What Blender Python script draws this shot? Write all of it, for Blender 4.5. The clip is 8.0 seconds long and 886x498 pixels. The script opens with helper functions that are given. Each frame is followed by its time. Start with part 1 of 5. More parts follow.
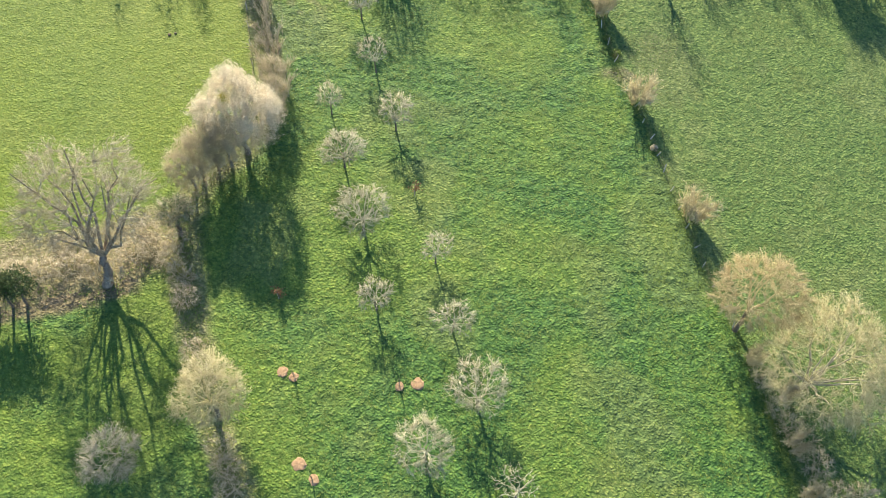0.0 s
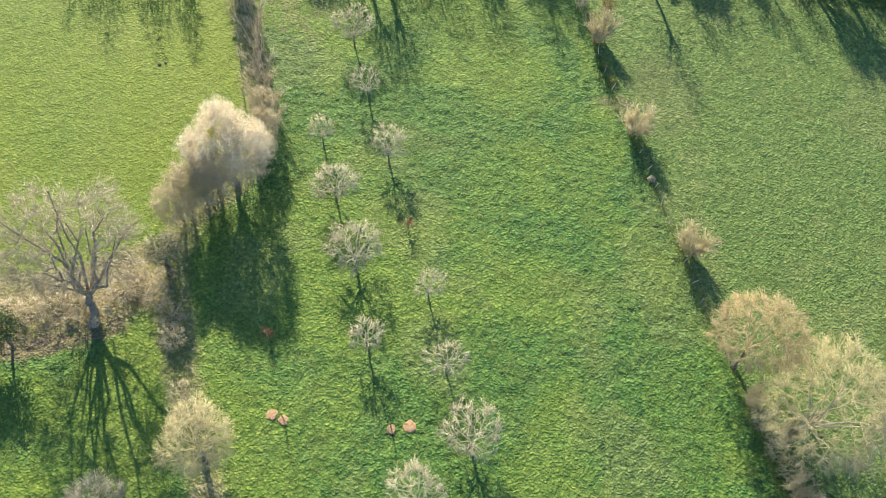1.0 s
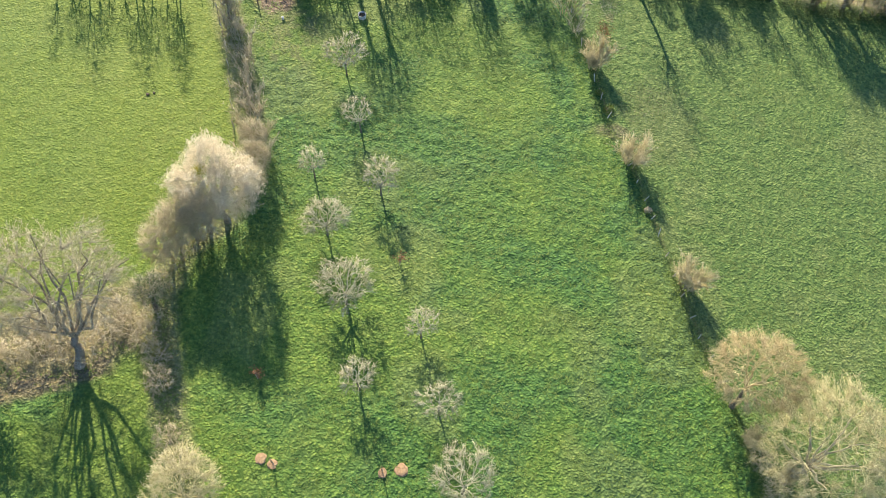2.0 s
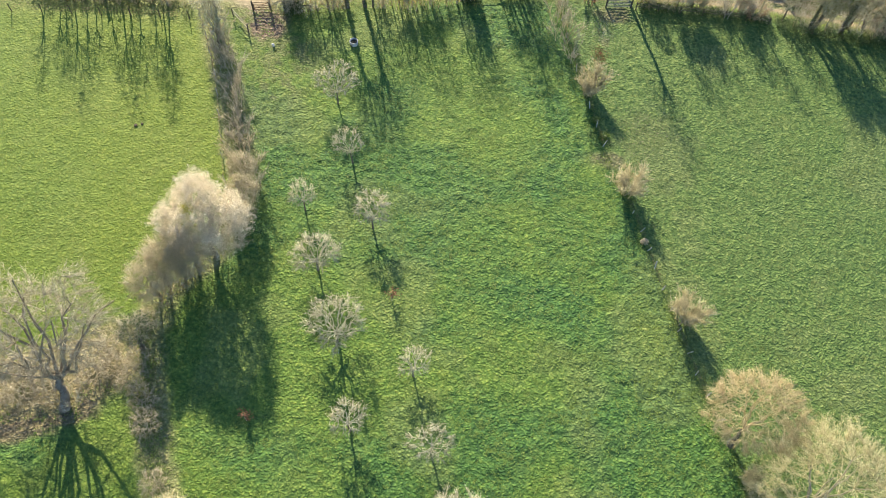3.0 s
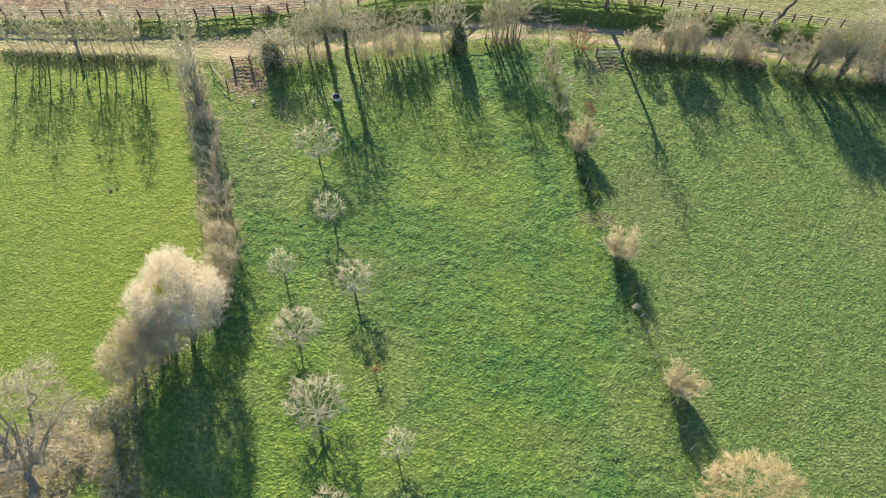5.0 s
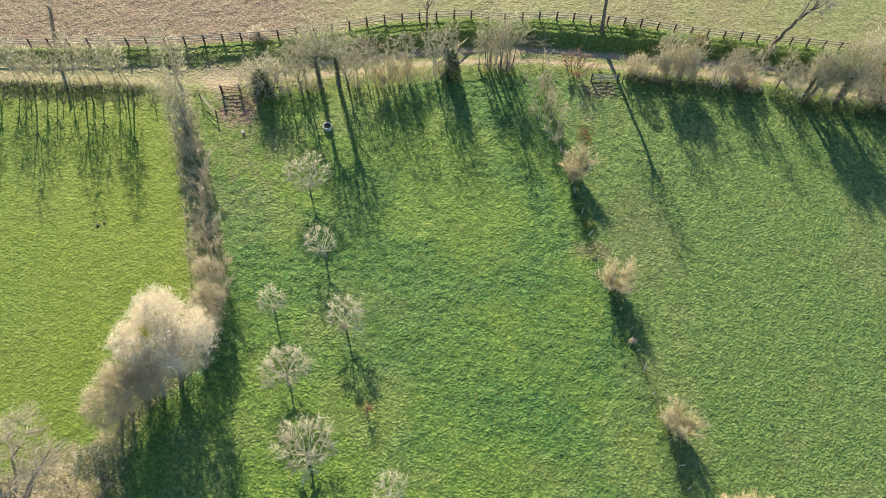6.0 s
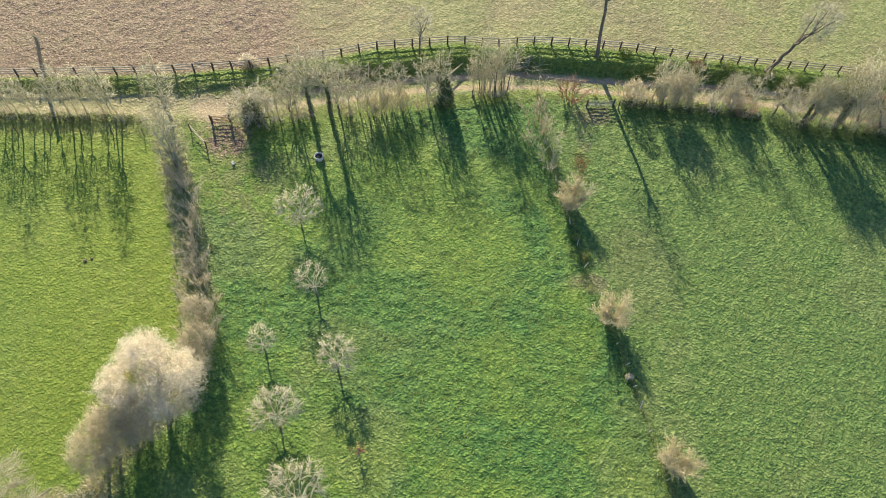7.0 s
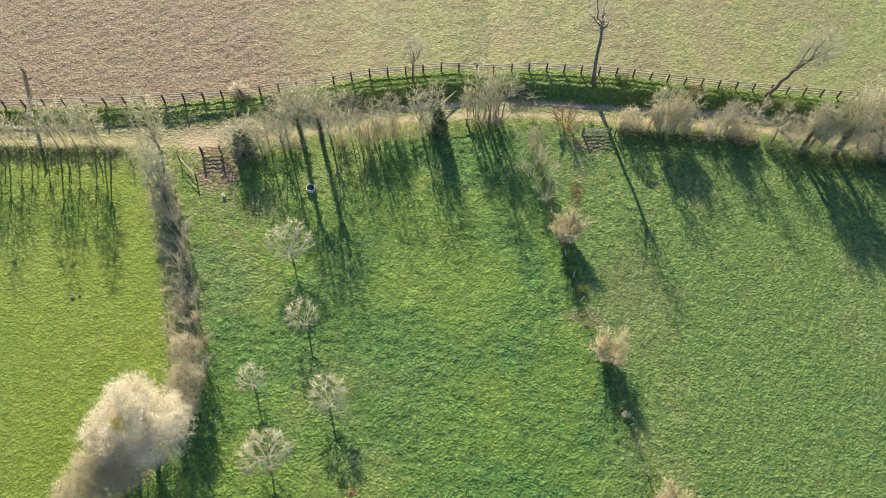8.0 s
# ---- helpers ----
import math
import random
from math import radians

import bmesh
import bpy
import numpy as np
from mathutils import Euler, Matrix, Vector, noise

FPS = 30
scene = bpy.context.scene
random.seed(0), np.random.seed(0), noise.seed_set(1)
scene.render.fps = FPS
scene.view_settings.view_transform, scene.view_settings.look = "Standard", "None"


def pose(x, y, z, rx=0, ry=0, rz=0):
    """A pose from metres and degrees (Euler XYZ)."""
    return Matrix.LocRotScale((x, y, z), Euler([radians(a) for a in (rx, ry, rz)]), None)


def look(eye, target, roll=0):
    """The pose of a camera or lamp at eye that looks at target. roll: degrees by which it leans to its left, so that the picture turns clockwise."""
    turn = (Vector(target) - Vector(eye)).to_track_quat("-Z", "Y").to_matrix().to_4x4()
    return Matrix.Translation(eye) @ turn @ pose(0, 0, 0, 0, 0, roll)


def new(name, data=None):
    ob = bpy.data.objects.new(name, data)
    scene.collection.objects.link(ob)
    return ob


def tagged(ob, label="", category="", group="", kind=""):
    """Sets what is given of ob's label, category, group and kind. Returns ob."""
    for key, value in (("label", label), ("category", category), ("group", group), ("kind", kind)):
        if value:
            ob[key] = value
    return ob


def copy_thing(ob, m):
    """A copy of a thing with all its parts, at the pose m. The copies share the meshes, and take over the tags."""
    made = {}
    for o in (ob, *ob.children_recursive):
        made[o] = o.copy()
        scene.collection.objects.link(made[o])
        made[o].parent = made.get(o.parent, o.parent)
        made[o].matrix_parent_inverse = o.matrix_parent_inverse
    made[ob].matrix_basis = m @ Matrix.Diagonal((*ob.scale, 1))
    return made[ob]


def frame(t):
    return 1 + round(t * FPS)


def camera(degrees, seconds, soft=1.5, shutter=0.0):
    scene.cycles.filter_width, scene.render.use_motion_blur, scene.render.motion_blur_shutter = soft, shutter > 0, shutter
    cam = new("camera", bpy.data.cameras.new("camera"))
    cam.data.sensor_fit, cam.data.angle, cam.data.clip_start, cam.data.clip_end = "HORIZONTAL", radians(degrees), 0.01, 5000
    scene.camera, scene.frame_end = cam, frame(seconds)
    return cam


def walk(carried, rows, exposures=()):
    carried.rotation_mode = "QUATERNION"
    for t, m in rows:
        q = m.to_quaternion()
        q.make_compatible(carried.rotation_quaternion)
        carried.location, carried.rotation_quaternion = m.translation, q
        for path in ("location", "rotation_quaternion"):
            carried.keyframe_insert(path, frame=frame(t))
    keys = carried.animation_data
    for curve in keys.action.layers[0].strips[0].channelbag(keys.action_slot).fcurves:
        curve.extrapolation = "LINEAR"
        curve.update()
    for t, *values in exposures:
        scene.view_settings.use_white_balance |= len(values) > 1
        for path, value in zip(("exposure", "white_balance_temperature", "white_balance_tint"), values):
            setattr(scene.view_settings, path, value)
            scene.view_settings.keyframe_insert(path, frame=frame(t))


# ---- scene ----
cam = camera(58.0, 8.0, 0.65)
PATH = [
    (0.0, 0.915, -4.42, 70.1, 28.219, -1.392, 4.046),
    (0.5, 1.161, -2.502, 70.321, 28.236, -1.35, 4.064),
    (1.0, 1.402, -0.604, 70.54, 28.251, -1.31, 4.052),
    (1.5, 1.637, 1.277, 70.757, 28.266, -1.27, 4.014),
    (2.0, 1.869, 3.143, 70.973, 28.279, -1.23, 3.954),
    (2.5, 2.099, 4.996, 71.188, 28.293, -1.189, 3.874),
    (3.0, 2.326, 6.838, 71.403, 28.306, -1.149, 3.778),
    (3.5, 2.553, 8.672, 71.62, 28.318, -1.107, 3.67),
    (4.0, 2.781, 10.498, 71.839, 28.331, -1.064, 3.551),
    (4.5, 3.01, 12.319, 72.061, 28.344, -1.019, 3.427),
    (5.0, 3.242, 14.138, 72.287, 28.357, -0.972, 3.299),
    (5.5, 3.477, 15.956, 72.517, 28.37, -0.923, 3.172),
    (6.0, 3.717, 17.775, 72.753, 28.384, -0.871, 3.049),
    (6.5, 3.963, 19.598, 72.995, 28.399, -0.815, 2.932),
    (7.0, 4.216, 21.426, 73.244, 28.414, -0.756, 2.826),
    (7.5, 4.477, 23.262, 73.501, 28.431, -0.693, 2.733),
    (8.0, 4.746, 25.108, 73.767, 28.449, -0.626, 2.657),
]
walk(cam, [(t, pose(x, y, z, rx, ry, rz)) for t, x, y, z, rx, ry, rz in PATH], [(0.0, 1.58), (3.0, 1.49), (8.0, 1.41)])

# ---- daylight: low sun ahead of the camera, clear pale sky ----
SUN_AZ, SUN_EL = 17.3, 28.0      # degrees left of +y, and above the horizon
world = bpy.data.worlds.new("sky")
scene.world = world
world.use_nodes = True
wn = world.node_tree
sky = wn.nodes.new("ShaderNodeTexSky")
sky.sky_type, sky.sun_disc = "NISHITA", False
sky.sun_elevation, sky.sun_rotation = radians(SUN_EL), radians(-SUN_AZ)
sky.air_density, sky.dust_density = 1.0, 0.1
sky.ozone_density = 4.0
wn.links.new(sky.outputs[0], wn.nodes["Background"].inputs[0])
wn.nodes["Background"].inputs[1].default_value = 0.100
sun = new("sun", bpy.data.lights.new("sun", "SUN"))
sun.data.energy, sun.data.angle, sun.data.color = 5.0, radians(0.6), (1.0, 0.865, 0.60)
s_dir = Vector((-math.sin(radians(SUN_AZ)) * math.cos(radians(SUN_EL)), math.cos(radians(SUN_AZ)) * math.cos(radians(SUN_EL)), math.sin(radians(SUN_EL))))
sun.matrix_world = look(Vector((0, 60, 30)) + s_dir * 150, (0, 60, 30))

# ---- materials ----


def nodes_of(name):
    m = bpy.data.materials.new(name)
    m.use_nodes = True
    nt = m.node_tree
    return m, nt, nt.nodes["Principled BSDF"]


def ramp(nt, fac, stops):
    r = nt.nodes.new("ShaderNodeValToRGB")
    els = r.color_ramp.elements
    while len(els) < len(stops):
        els.new(0.5)
    for e, (pos, col) in zip(els, stops):
        e.position, e.color = pos, (*col, 1)
    nt.links.new(fac, r.inputs[0])
    return r.outputs[0]


def noise_tex(nt, scale, detail=4.0, rough=0.55, coord="Object", distort=0.0):
    tc = nt.nodes.new("ShaderNodeTexCoord")
    n = nt.nodes.new("ShaderNodeTexNoise")
    n.inputs["Scale"].default_value, n.inputs["Detail"].default_value = scale, detail
    n.inputs["Roughness"].default_value, n.inputs["Distortion"].default_value = rough, distort
    nt.links.new(tc.outputs[coord], n.inputs["Vector"])
    return n.outputs["Fac"]


def mix(nt, fac, a, b, mode="MIX"):
    m = nt.nodes.new("ShaderNodeMix")
    m.data_type, m.blend_type = "RGBA", mode
    for sock, v in ((m.inputs[0], fac), (m.inputs[6], a), (m.inputs[7], b)):
        if isinstance(v, (int, float)):
            sock.default_value = v
        elif isinstance(v, tuple):
            sock.default_value = (*v, 1)
        else:
            nt.links.new(v, sock)
    return m.outputs[2]


def attr(nt, name):
    a = nt.nodes.new("ShaderNodeAttribute")
    a.attribute_name = name
    return a.outputs["Fac"]


def bump(nt, bsdf, height, strength, dist):
    b = nt.nodes.new("ShaderNodeBump")
    b.inputs["Strength"].default_value, b.inputs["Distance"].default_value = strength, dist
    nt.links.new(height, b.inputs["Height"])
    nt.links.new(b.outputs[0], bsdf.inputs["Normal"])


def twig_mat(name, dark, light, rough=0.36, scale=1.2, soft_light=0.5):
    """Bark and twigs: each shoot its own tone, mottled along its length; translucency is added to brighten backlit
    shoots.
    """
    m, nt, b = nodes_of(name)
    geo = nt.nodes.new("ShaderNodeNewGeometry")
    c = ramp(nt, geo.outputs["Random Per Island"], [(0.0, dark), (0.55, tuple(0.5 * (x + y) for x, y in zip(dark, light))), (1.0, light)])
    c = mix(nt, 1.0, c, ramp(nt, noise_tex(nt, scale, 3), [(0.3, (0.72, 0.72, 0.72)), (0.7, (1.0, 1.0, 1.0))]), "MULTIPLY")
    nt.links.new(c, b.inputs["Base Color"])
    b.inputs["Roughness"].default_value, b.inputs["Specular IOR Level"].default_value = rough, 0.8
    tr = nt.nodes.new("ShaderNodeBsdfTranslucent")
    nt.links.new(c, tr.inputs[0])
    ms = nt.nodes.new("ShaderNodeMixShader")
    ms.inputs[0].default_value = soft_light
    nt.links.new(b.outputs[0], ms.inputs[1])
    nt.links.new(tr.outputs[0], ms.inputs[2])
    nt.links.new(ms.outputs[0], nt.nodes["Material Output"].inputs[0])
    return m


def leaf_mat(name, dark, light, rough=0.55, through_light=0.35):
    m, nt, b = nodes_of(name)
    geo = nt.nodes.new("ShaderNodeNewGeometry")
    c = ramp(nt, geo.outputs["Random Per Island"], [(0.0, dark), (1.0, light)])
    nt.links.new(c, b.inputs["Base Color"])
    b.inputs["Roughness"].default_value = rough
    tr = nt.nodes.new("ShaderNodeBsdfTranslucent")
    nt.links.new(c, tr.inputs[0])
    ms = nt.nodes.new("ShaderNodeMixShader")
    ms.inputs[0].default_value = through_light
    nt.links.new(b.outputs[0], ms.inputs[1])
    nt.links.new(tr.outputs[0], ms.inputs[2])
    nt.links.new(ms.outputs[0], nt.nodes["Material Output"].inputs[0])
    return m


def plain_mat(name, dark, light, rough=0.8, scale=6.0, metal=0.0, bumpy=0.3):
    m, nt, b = nodes_of(name)
    n = noise_tex(nt, scale, 5, 0.65)
    nt.links.new(ramp(nt, n, [(0.3, dark), (0.7, light)]), b.inputs["Base Color"])
    b.inputs["Roughness"].default_value, b.inputs["Metallic"].default_value = rough, metal
    bump(nt, b, n, bumpy, 0.02)
    return m


def ground_mat():
    """Pasture: four swards, tussocks, dry thatch, soil and trodden lane, blended by the sheet's own layers."""
    m, nt, b = nodes_of("pasture")

    def laid(scale, stretch, detail, rough, turn, distort=0.0):
        """Noise drawn out sideways, as grass lies over."""
        tc = nt.nodes.new("ShaderNodeTexCoord")
        mp = nt.nodes.new("ShaderNodeMapping")
        mp.inputs["Scale"].default_value, mp.inputs["Rotation"].default_value = (1.0, stretch, 1.0), (0, 0, turn)
        nt.links.new(tc.outputs["Object"], mp.inputs["Vector"])
        n = nt.nodes.new("ShaderNodeTexNoise")
        n.inputs["Scale"].default_value, n.inputs["Detail"].default_value = scale, detail
        n.inputs["Roughness"].default_value, n.inputs["Distortion"].default_value = rough, distort
        nt.links.new(mp.outputs[0], n.inputs["Vector"])
        return n.outputs["Fac"]

    fine = laid(6.5, 1.0, 4, 0.65, 0.0)
    tuft = laid(2.3, 1.1, 5, 0.60, 0.35, 0.15)
    blade = laid(4.6, 1.15, 4, 0.6, -0.3, 0.2)
    patch = noise_tex(nt, 0.16, 5, 0.6, distort=0.8)
    wide = noise_tex(nt, 0.045, 3, 0.5)
    orchard = ramp(nt, tuft, [(0.32, (0.060, 0.118, 0.018)), (0.5, (0.100, 0.168, 0.025)), (0.68, (0.175, 0.232, 0.042))])
    lush = ramp(nt, tuft, [(0.32, (0.020, 0.066, 0.018)), (0.5, (0.047, 0.120, 0.025)), (0.68, (0.110, 0.188, 0.038))])
    left = ramp(nt, tuft, [(0.32, (0.081, 0.130, 0.011)), (0.5, (0.113, 0.163, 0.016)), (0.68, (0.160, 0.204, 0.028))])
    right = ramp(nt, tuft, [(0.32, (0.036, 0.082, 0.018)), (0.5, (0.078, 0.140, 0.030)), (0.68, (0.150, 0.205, 0.055))])
    dry = ramp(nt, tuft, [(0.30, (0.125, 0.135, 0.050)), (0.5, (0.195, 0.192, 0.086)), (0.70, (0.275, 0.250, 0.140))])
    soil = ramp(nt, blade, [(0.34, (0.085, 0.055, 0.037)), (0.5, (0.162, 0.112, 0.078)), (0.66, (0.280, 0.214, 0.155))])
    lane = ramp(nt, fine, [(0.34, (0.17, 0.130, 0.085)), (0.5, (0.270, 0.212, 0.145)), (0.66, (0.37, 0.300, 0.215))])
    c = orchard
    c = mix(nt, attr(nt, "lush"), c, lush)
    c = mix(nt, attr(nt, "left"), c, left)
    c = mix(nt, attr(nt, "right"), c, right)
    c = mix(nt, ramp(nt, patch, [(0.50, (0, 0, 0)), (0.75, (0.15, 0.15, 0.15))]), c, dry)
    c = mix(nt, ramp(nt, wide, [(0.35, (0.25, 0.25, 0.25)), (0.6, (0, 0, 0))]), c, lush)
    c = mix(nt, attr(nt, "dry"), c, dry)
    c = mix(nt, attr(nt, "soil"), c, soil)
    c = mix(nt, attr(nt, "lane"), c, lane)
    worn = attr(nt, "worn")                           # trodden or closely grazed: smoother
    tc = nt.nodes.new("ShaderNodeTexCoord")
    warp = nt.nodes.new("ShaderNodeTexNoise")
    warp.inputs["Scale"].default_value, warp.inputs["Detail"].default_value = 1.6, 3.0
    nt.links.new(tc.outputs["Object"], warp.inputs["Vector"])
    shift = nt.nodes.new("ShaderNodeVectorMath")
    shift.operation = "MULTIPLY_ADD"
    shift.inputs[1].default_value = (0.55, 0.55, 0.0)
    nt.links.new(warp.outputs["Color"], shift.inputs[0])
    nt.links.new(tc.outputs["Object"], shift.inputs[2])
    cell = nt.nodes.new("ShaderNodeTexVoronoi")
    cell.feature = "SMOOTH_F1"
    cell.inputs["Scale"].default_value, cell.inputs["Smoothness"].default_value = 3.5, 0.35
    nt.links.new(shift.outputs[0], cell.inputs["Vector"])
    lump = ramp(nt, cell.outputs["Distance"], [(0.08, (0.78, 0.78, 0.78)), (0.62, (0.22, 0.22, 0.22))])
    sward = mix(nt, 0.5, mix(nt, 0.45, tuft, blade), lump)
    # shade between tussocks put into the colour: hollows darker, crowns lighter
    tuft_shaded = mix(nt, 1.0, c, ramp(nt, sward, [(0.36, (0.74, 0.80, 0.80)), (0.50, (1.0, 1.0, 1.0)), (0.64, (1.22, 1.17, 1.09))]), "MULTIPLY")
    nt.links.new(mix(nt, mix(nt, 0.6, (0.0, 0.0, 0.0), worn), tuft_shaded, c), b.inputs["Base Color"])
    b.inputs["Roughness"].default_value = 0.75
    b.inputs["Specular IOR Level"].default_value = 0.25
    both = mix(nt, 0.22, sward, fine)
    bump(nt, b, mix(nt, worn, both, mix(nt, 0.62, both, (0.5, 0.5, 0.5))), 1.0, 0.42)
    return m


M_GROUND = ground_mat()
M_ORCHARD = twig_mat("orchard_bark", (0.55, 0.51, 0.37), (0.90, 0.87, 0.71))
M_TRUNK = plain_mat("trunk_bark", (0.07, 0.055, 0.04), (0.20, 0.165, 0.12), 0.9, 5)
M_OAK = twig_mat("oak_bark", (0.40, 0.35, 0.26), (0.74, 0.68, 0.54))
M_RUSSET = twig_mat("russet_twigs", (0.42, 0.25, 0.15), (0.74, 0.52, 0.36))
M_BLEACH = twig_mat("bleached_wood", (0.60, 0.56, 0.48), (0.86, 0.82, 0.72))
M_GREY = twig_mat("grey_twigs", (0.47, 0.43, 0.34), (0.80, 0.76, 0.62))
M_LANE = twig_mat("lane_twigs", (0.48, 0.45, 0.32), (0.78, 0.74, 0.54))
M_LIMB = plain_mat("oak_limb_bark", (0.12, 0.095, 0.07), (0.34, 0.28, 0.20), 0.85, 3)
M_HEDGE = twig_mat("hedge_twigs", (0.56, 0.48, 0.35), (0.88, 0.80, 0.62))
M_TAN = twig_mat("tan_twigs", (0.62, 0.55, 0.35), (0.90, 0.83, 0.59))
M_ORANGE = twig_mat("orange_twigs", (0.64, 0.52, 0.31), (0.88, 0.78, 0.53))
M_YELLOW = twig_mat("yellow_twigs", (0.62, 0.56, 0.32), (0.86, 0.81, 0.56))
M_BLOSSOM = leaf_mat("blossom", (0.68, 0.57, 0.40), (0.97, 0.90, 0.75), 0.7, 0.35)
M_CATKIN = leaf_mat("catkins", (0.36, 0.33, 0.15), (0.70, 0.64, 0.38), 0.7, 0.4)
M_IVY = leaf_mat("ivy_leaves", (0.018, 0.042, 0.010), (0.085, 0.135, 0.034), 0.65, 0.15)
M_BRAMBLE = leaf_mat("bramble_leaves", (0.085, 0.140, 0.022), (0.235, 0.315, 0.060), 0.5, 0.3)
M_OLIVE = leaf_mat("olive_ivy", (0.15, 0.165, 0.055), (0.40, 0.385, 0.18), 0.6, 0.4)
M_RUST = leaf_mat("rusty_leaves", (0.15, 0.06, 0.035), (0.30, 0.125, 0.07), 0.7, 0.3)
M_MISTLE = leaf_mat("yellow_leaves", (0.25, 0.25, 0.03), (0.45, 0.42, 0.06), 0.6, 0.3)
M_POST = plain_mat("dark_post", (0.030, 0.024, 0.018), (0.10, 0.08, 0.06), 0.85, 8)
M_RAIL = plain_mat("weathered_rail", (0.30, 0.26, 0.20), (0.52, 0.46, 0.37), 0.8, 8)
# rail timber again, with the hedge's shade put into its colour
M_SHADERAIL = plain_mat("shaded_rail", (0.09, 0.085, 0.06), (0.20, 0.18, 0.13), 0.85, 8)
M_MOSSY = plain_mat("mossy_log", (0.20, 0.18, 0.09), (0.42, 0.37, 0.22), 0.85, 6)
M_PALE = plain_mat("pale_post", (0.35, 0.34, 0.30), (0.62, 0.60, 0.55), 0.75, 8)
M_RUSTY = plain_mat("rusty_metal", (0.12, 0.07, 0.045), (0.30, 0.19, 0.12), 0.7, 9, 0.4)
M_GATE = plain_mat("weathered_gate_metal", (0.12, 0.13, 0.10), (0.26, 0.27, 0.22), 0.6, 7, 0.3)
M_WHITE = plain_mat("white_plastic", (0.62, 0.62, 0.60), (0.80, 0.80, 0.78), 0.5, 6)
M_WATER = plain_mat("dark_water", (0.012, 0.014, 0.012), (0.02, 0.022, 0.018), 0.08, 2, 0.0, 0.02)
M_CONC = plain_mat("concrete", (0.30, 0.30, 0.29), (0.48, 0.48, 0.46), 0.8, 6)
M_SOIL = plain_mat("red_soil", (0.21, 0.13, 0.072), (0.37, 0.25, 0.15), 0.95, 5)
M_DARKSOIL = plain_mat("dark_soil", (0.04, 0.03, 0.02), (0.12, 0.09, 0.06), 0.95, 7)
M_BLADE = leaf_mat("meadow_blades", (0.085, 0.155, 0.022), (0.210, 0.290, 0.055), 0.6, 0.4)
M_BLADE_LEFT = leaf_mat("pasture_blades", (0.105, 0.160, 0.014), (0.250, 0.295, 0.045), 0.6, 0.4)
M_BLADE_RIGHT = leaf_mat("ley_blades", (0.085, 0.140, 0.030), (0.205, 0.260, 0.072), 0.6, 0.4)
M_BLADE_DRY = leaf_mat("paddock_blades", (0.080, 0.085, 0.030), (0.230, 0.215, 0.105), 0.7, 0.3)
M_PALEBLADE = leaf_mat("dry_stalks", (0.15, 0.14, 0.075), (0.33, 0.30, 0.19), 0.7, 0.3)

# ---- plan: slope of the land, lane, fence and hedge lines ----
SX, SY = -0.0748, -0.0028
LANE_X = [-220, -60, -45, -33, -25, -18, -9, 0, 8, 17, 25, 40, 48, 60, 220]
LANE_Y = [66, 74.2, 75.0, 76.1, 76.9, 78.3, 80.8, 83.2, 84.8, 85.4, 85.6, 86.2, 85.6, 84.4, 70]
FEN_X = [-220, -45, -30, -20, -9.5, 3.5, 14.4, 24, 38, 51, 70, 220]
FEN_Y = [62, 78.4, 80.7, 82.9, 86.0, 89.0, 90.3, 90.6, 90.3, 90.4, 90.0, 84]
LH_Y = [-40, 8.8, 13, 21.3, 25.1, 32.7, 37.4, 41.8, 50.1, 57.2, 64.5, 72.3, 76]
LH_X = [-2, -15.8, -18.4, -21.8, -23.2, -25.6, -25.0, -21.5, -19.6, -21.8, -24.4, -27.3, -28.5]
RL_Y = [-60, 12.2, 21.9, 27.5, 32.8, 38.5, 45.3, 50.8, 59.3, 65.7, 72.3, 79.6, 83]
RL_X = [46, 33.3, 30.8, 29.2, 27.1, 25.2, 23.2, 21.7, 18.4, 16.9, 15.0, 13.4, 13.0]
BANK_X = [-220, -45, -20, -10, -6, 4, 8, 12, 26, 30, 47, 60, 220]
BANK_H = [0.2, 0.2, 0.25, 0.35, 1.0, 1.0, 0.45, 0.95, 1.05, 0.8, 0.95, 0.8, 0.4]


def lattice(x, y, seed):
    """Smooth value noise, 0 to 1, on arrays."""
    x, y = np.asarray(x, float), np.asarray(y, float)
    xi, yi = np.floor(x).astype(np.int64), np.floor(y).astype(np.int64)
    fx, fy = x - xi, y - yi
    fx, fy = fx * fx * (3 - 2 * fx), fy * fy * (3 - 2 * fy)

    def h(a, b):
        v = (a * 374761393 + b * 668265263 + seed * 974711) & 0xFFFFFFFF
        v = ((v ^ (v >> 13)) * 1274126177) & 0xFFFFFFFF
        return ((v ^ (v >> 16)) & 0xFFFF) / 65535.0
    top = h(xi, yi) * (1 - fx) + h(xi + 1, yi) * fx
    bot = h(xi, yi + 1) * (1 - fx) + h(xi + 1, yi + 1) * fx
    return top * (1 - fy) + bot * fy


def fbm(x, y, seed, octaves=3):
    x, y = np.asarray(x, float), np.asarray(y, float)
    total, amp, norm = 0.0, 1.0, 0.0
    for k in range(octaves):
        total = total + amp * lattice(x * 2 ** k + 17.3 * k, y * 2 ** k - 9.1 * k, seed + k)
        norm += amp
        amp *= 0.55
    return total / norm


def smooth(a, b, v):
    u = np.clip((np.asarray(v, float) - a) / (b - a), 0, 1)
    return u * u * (3 - 2 * u)


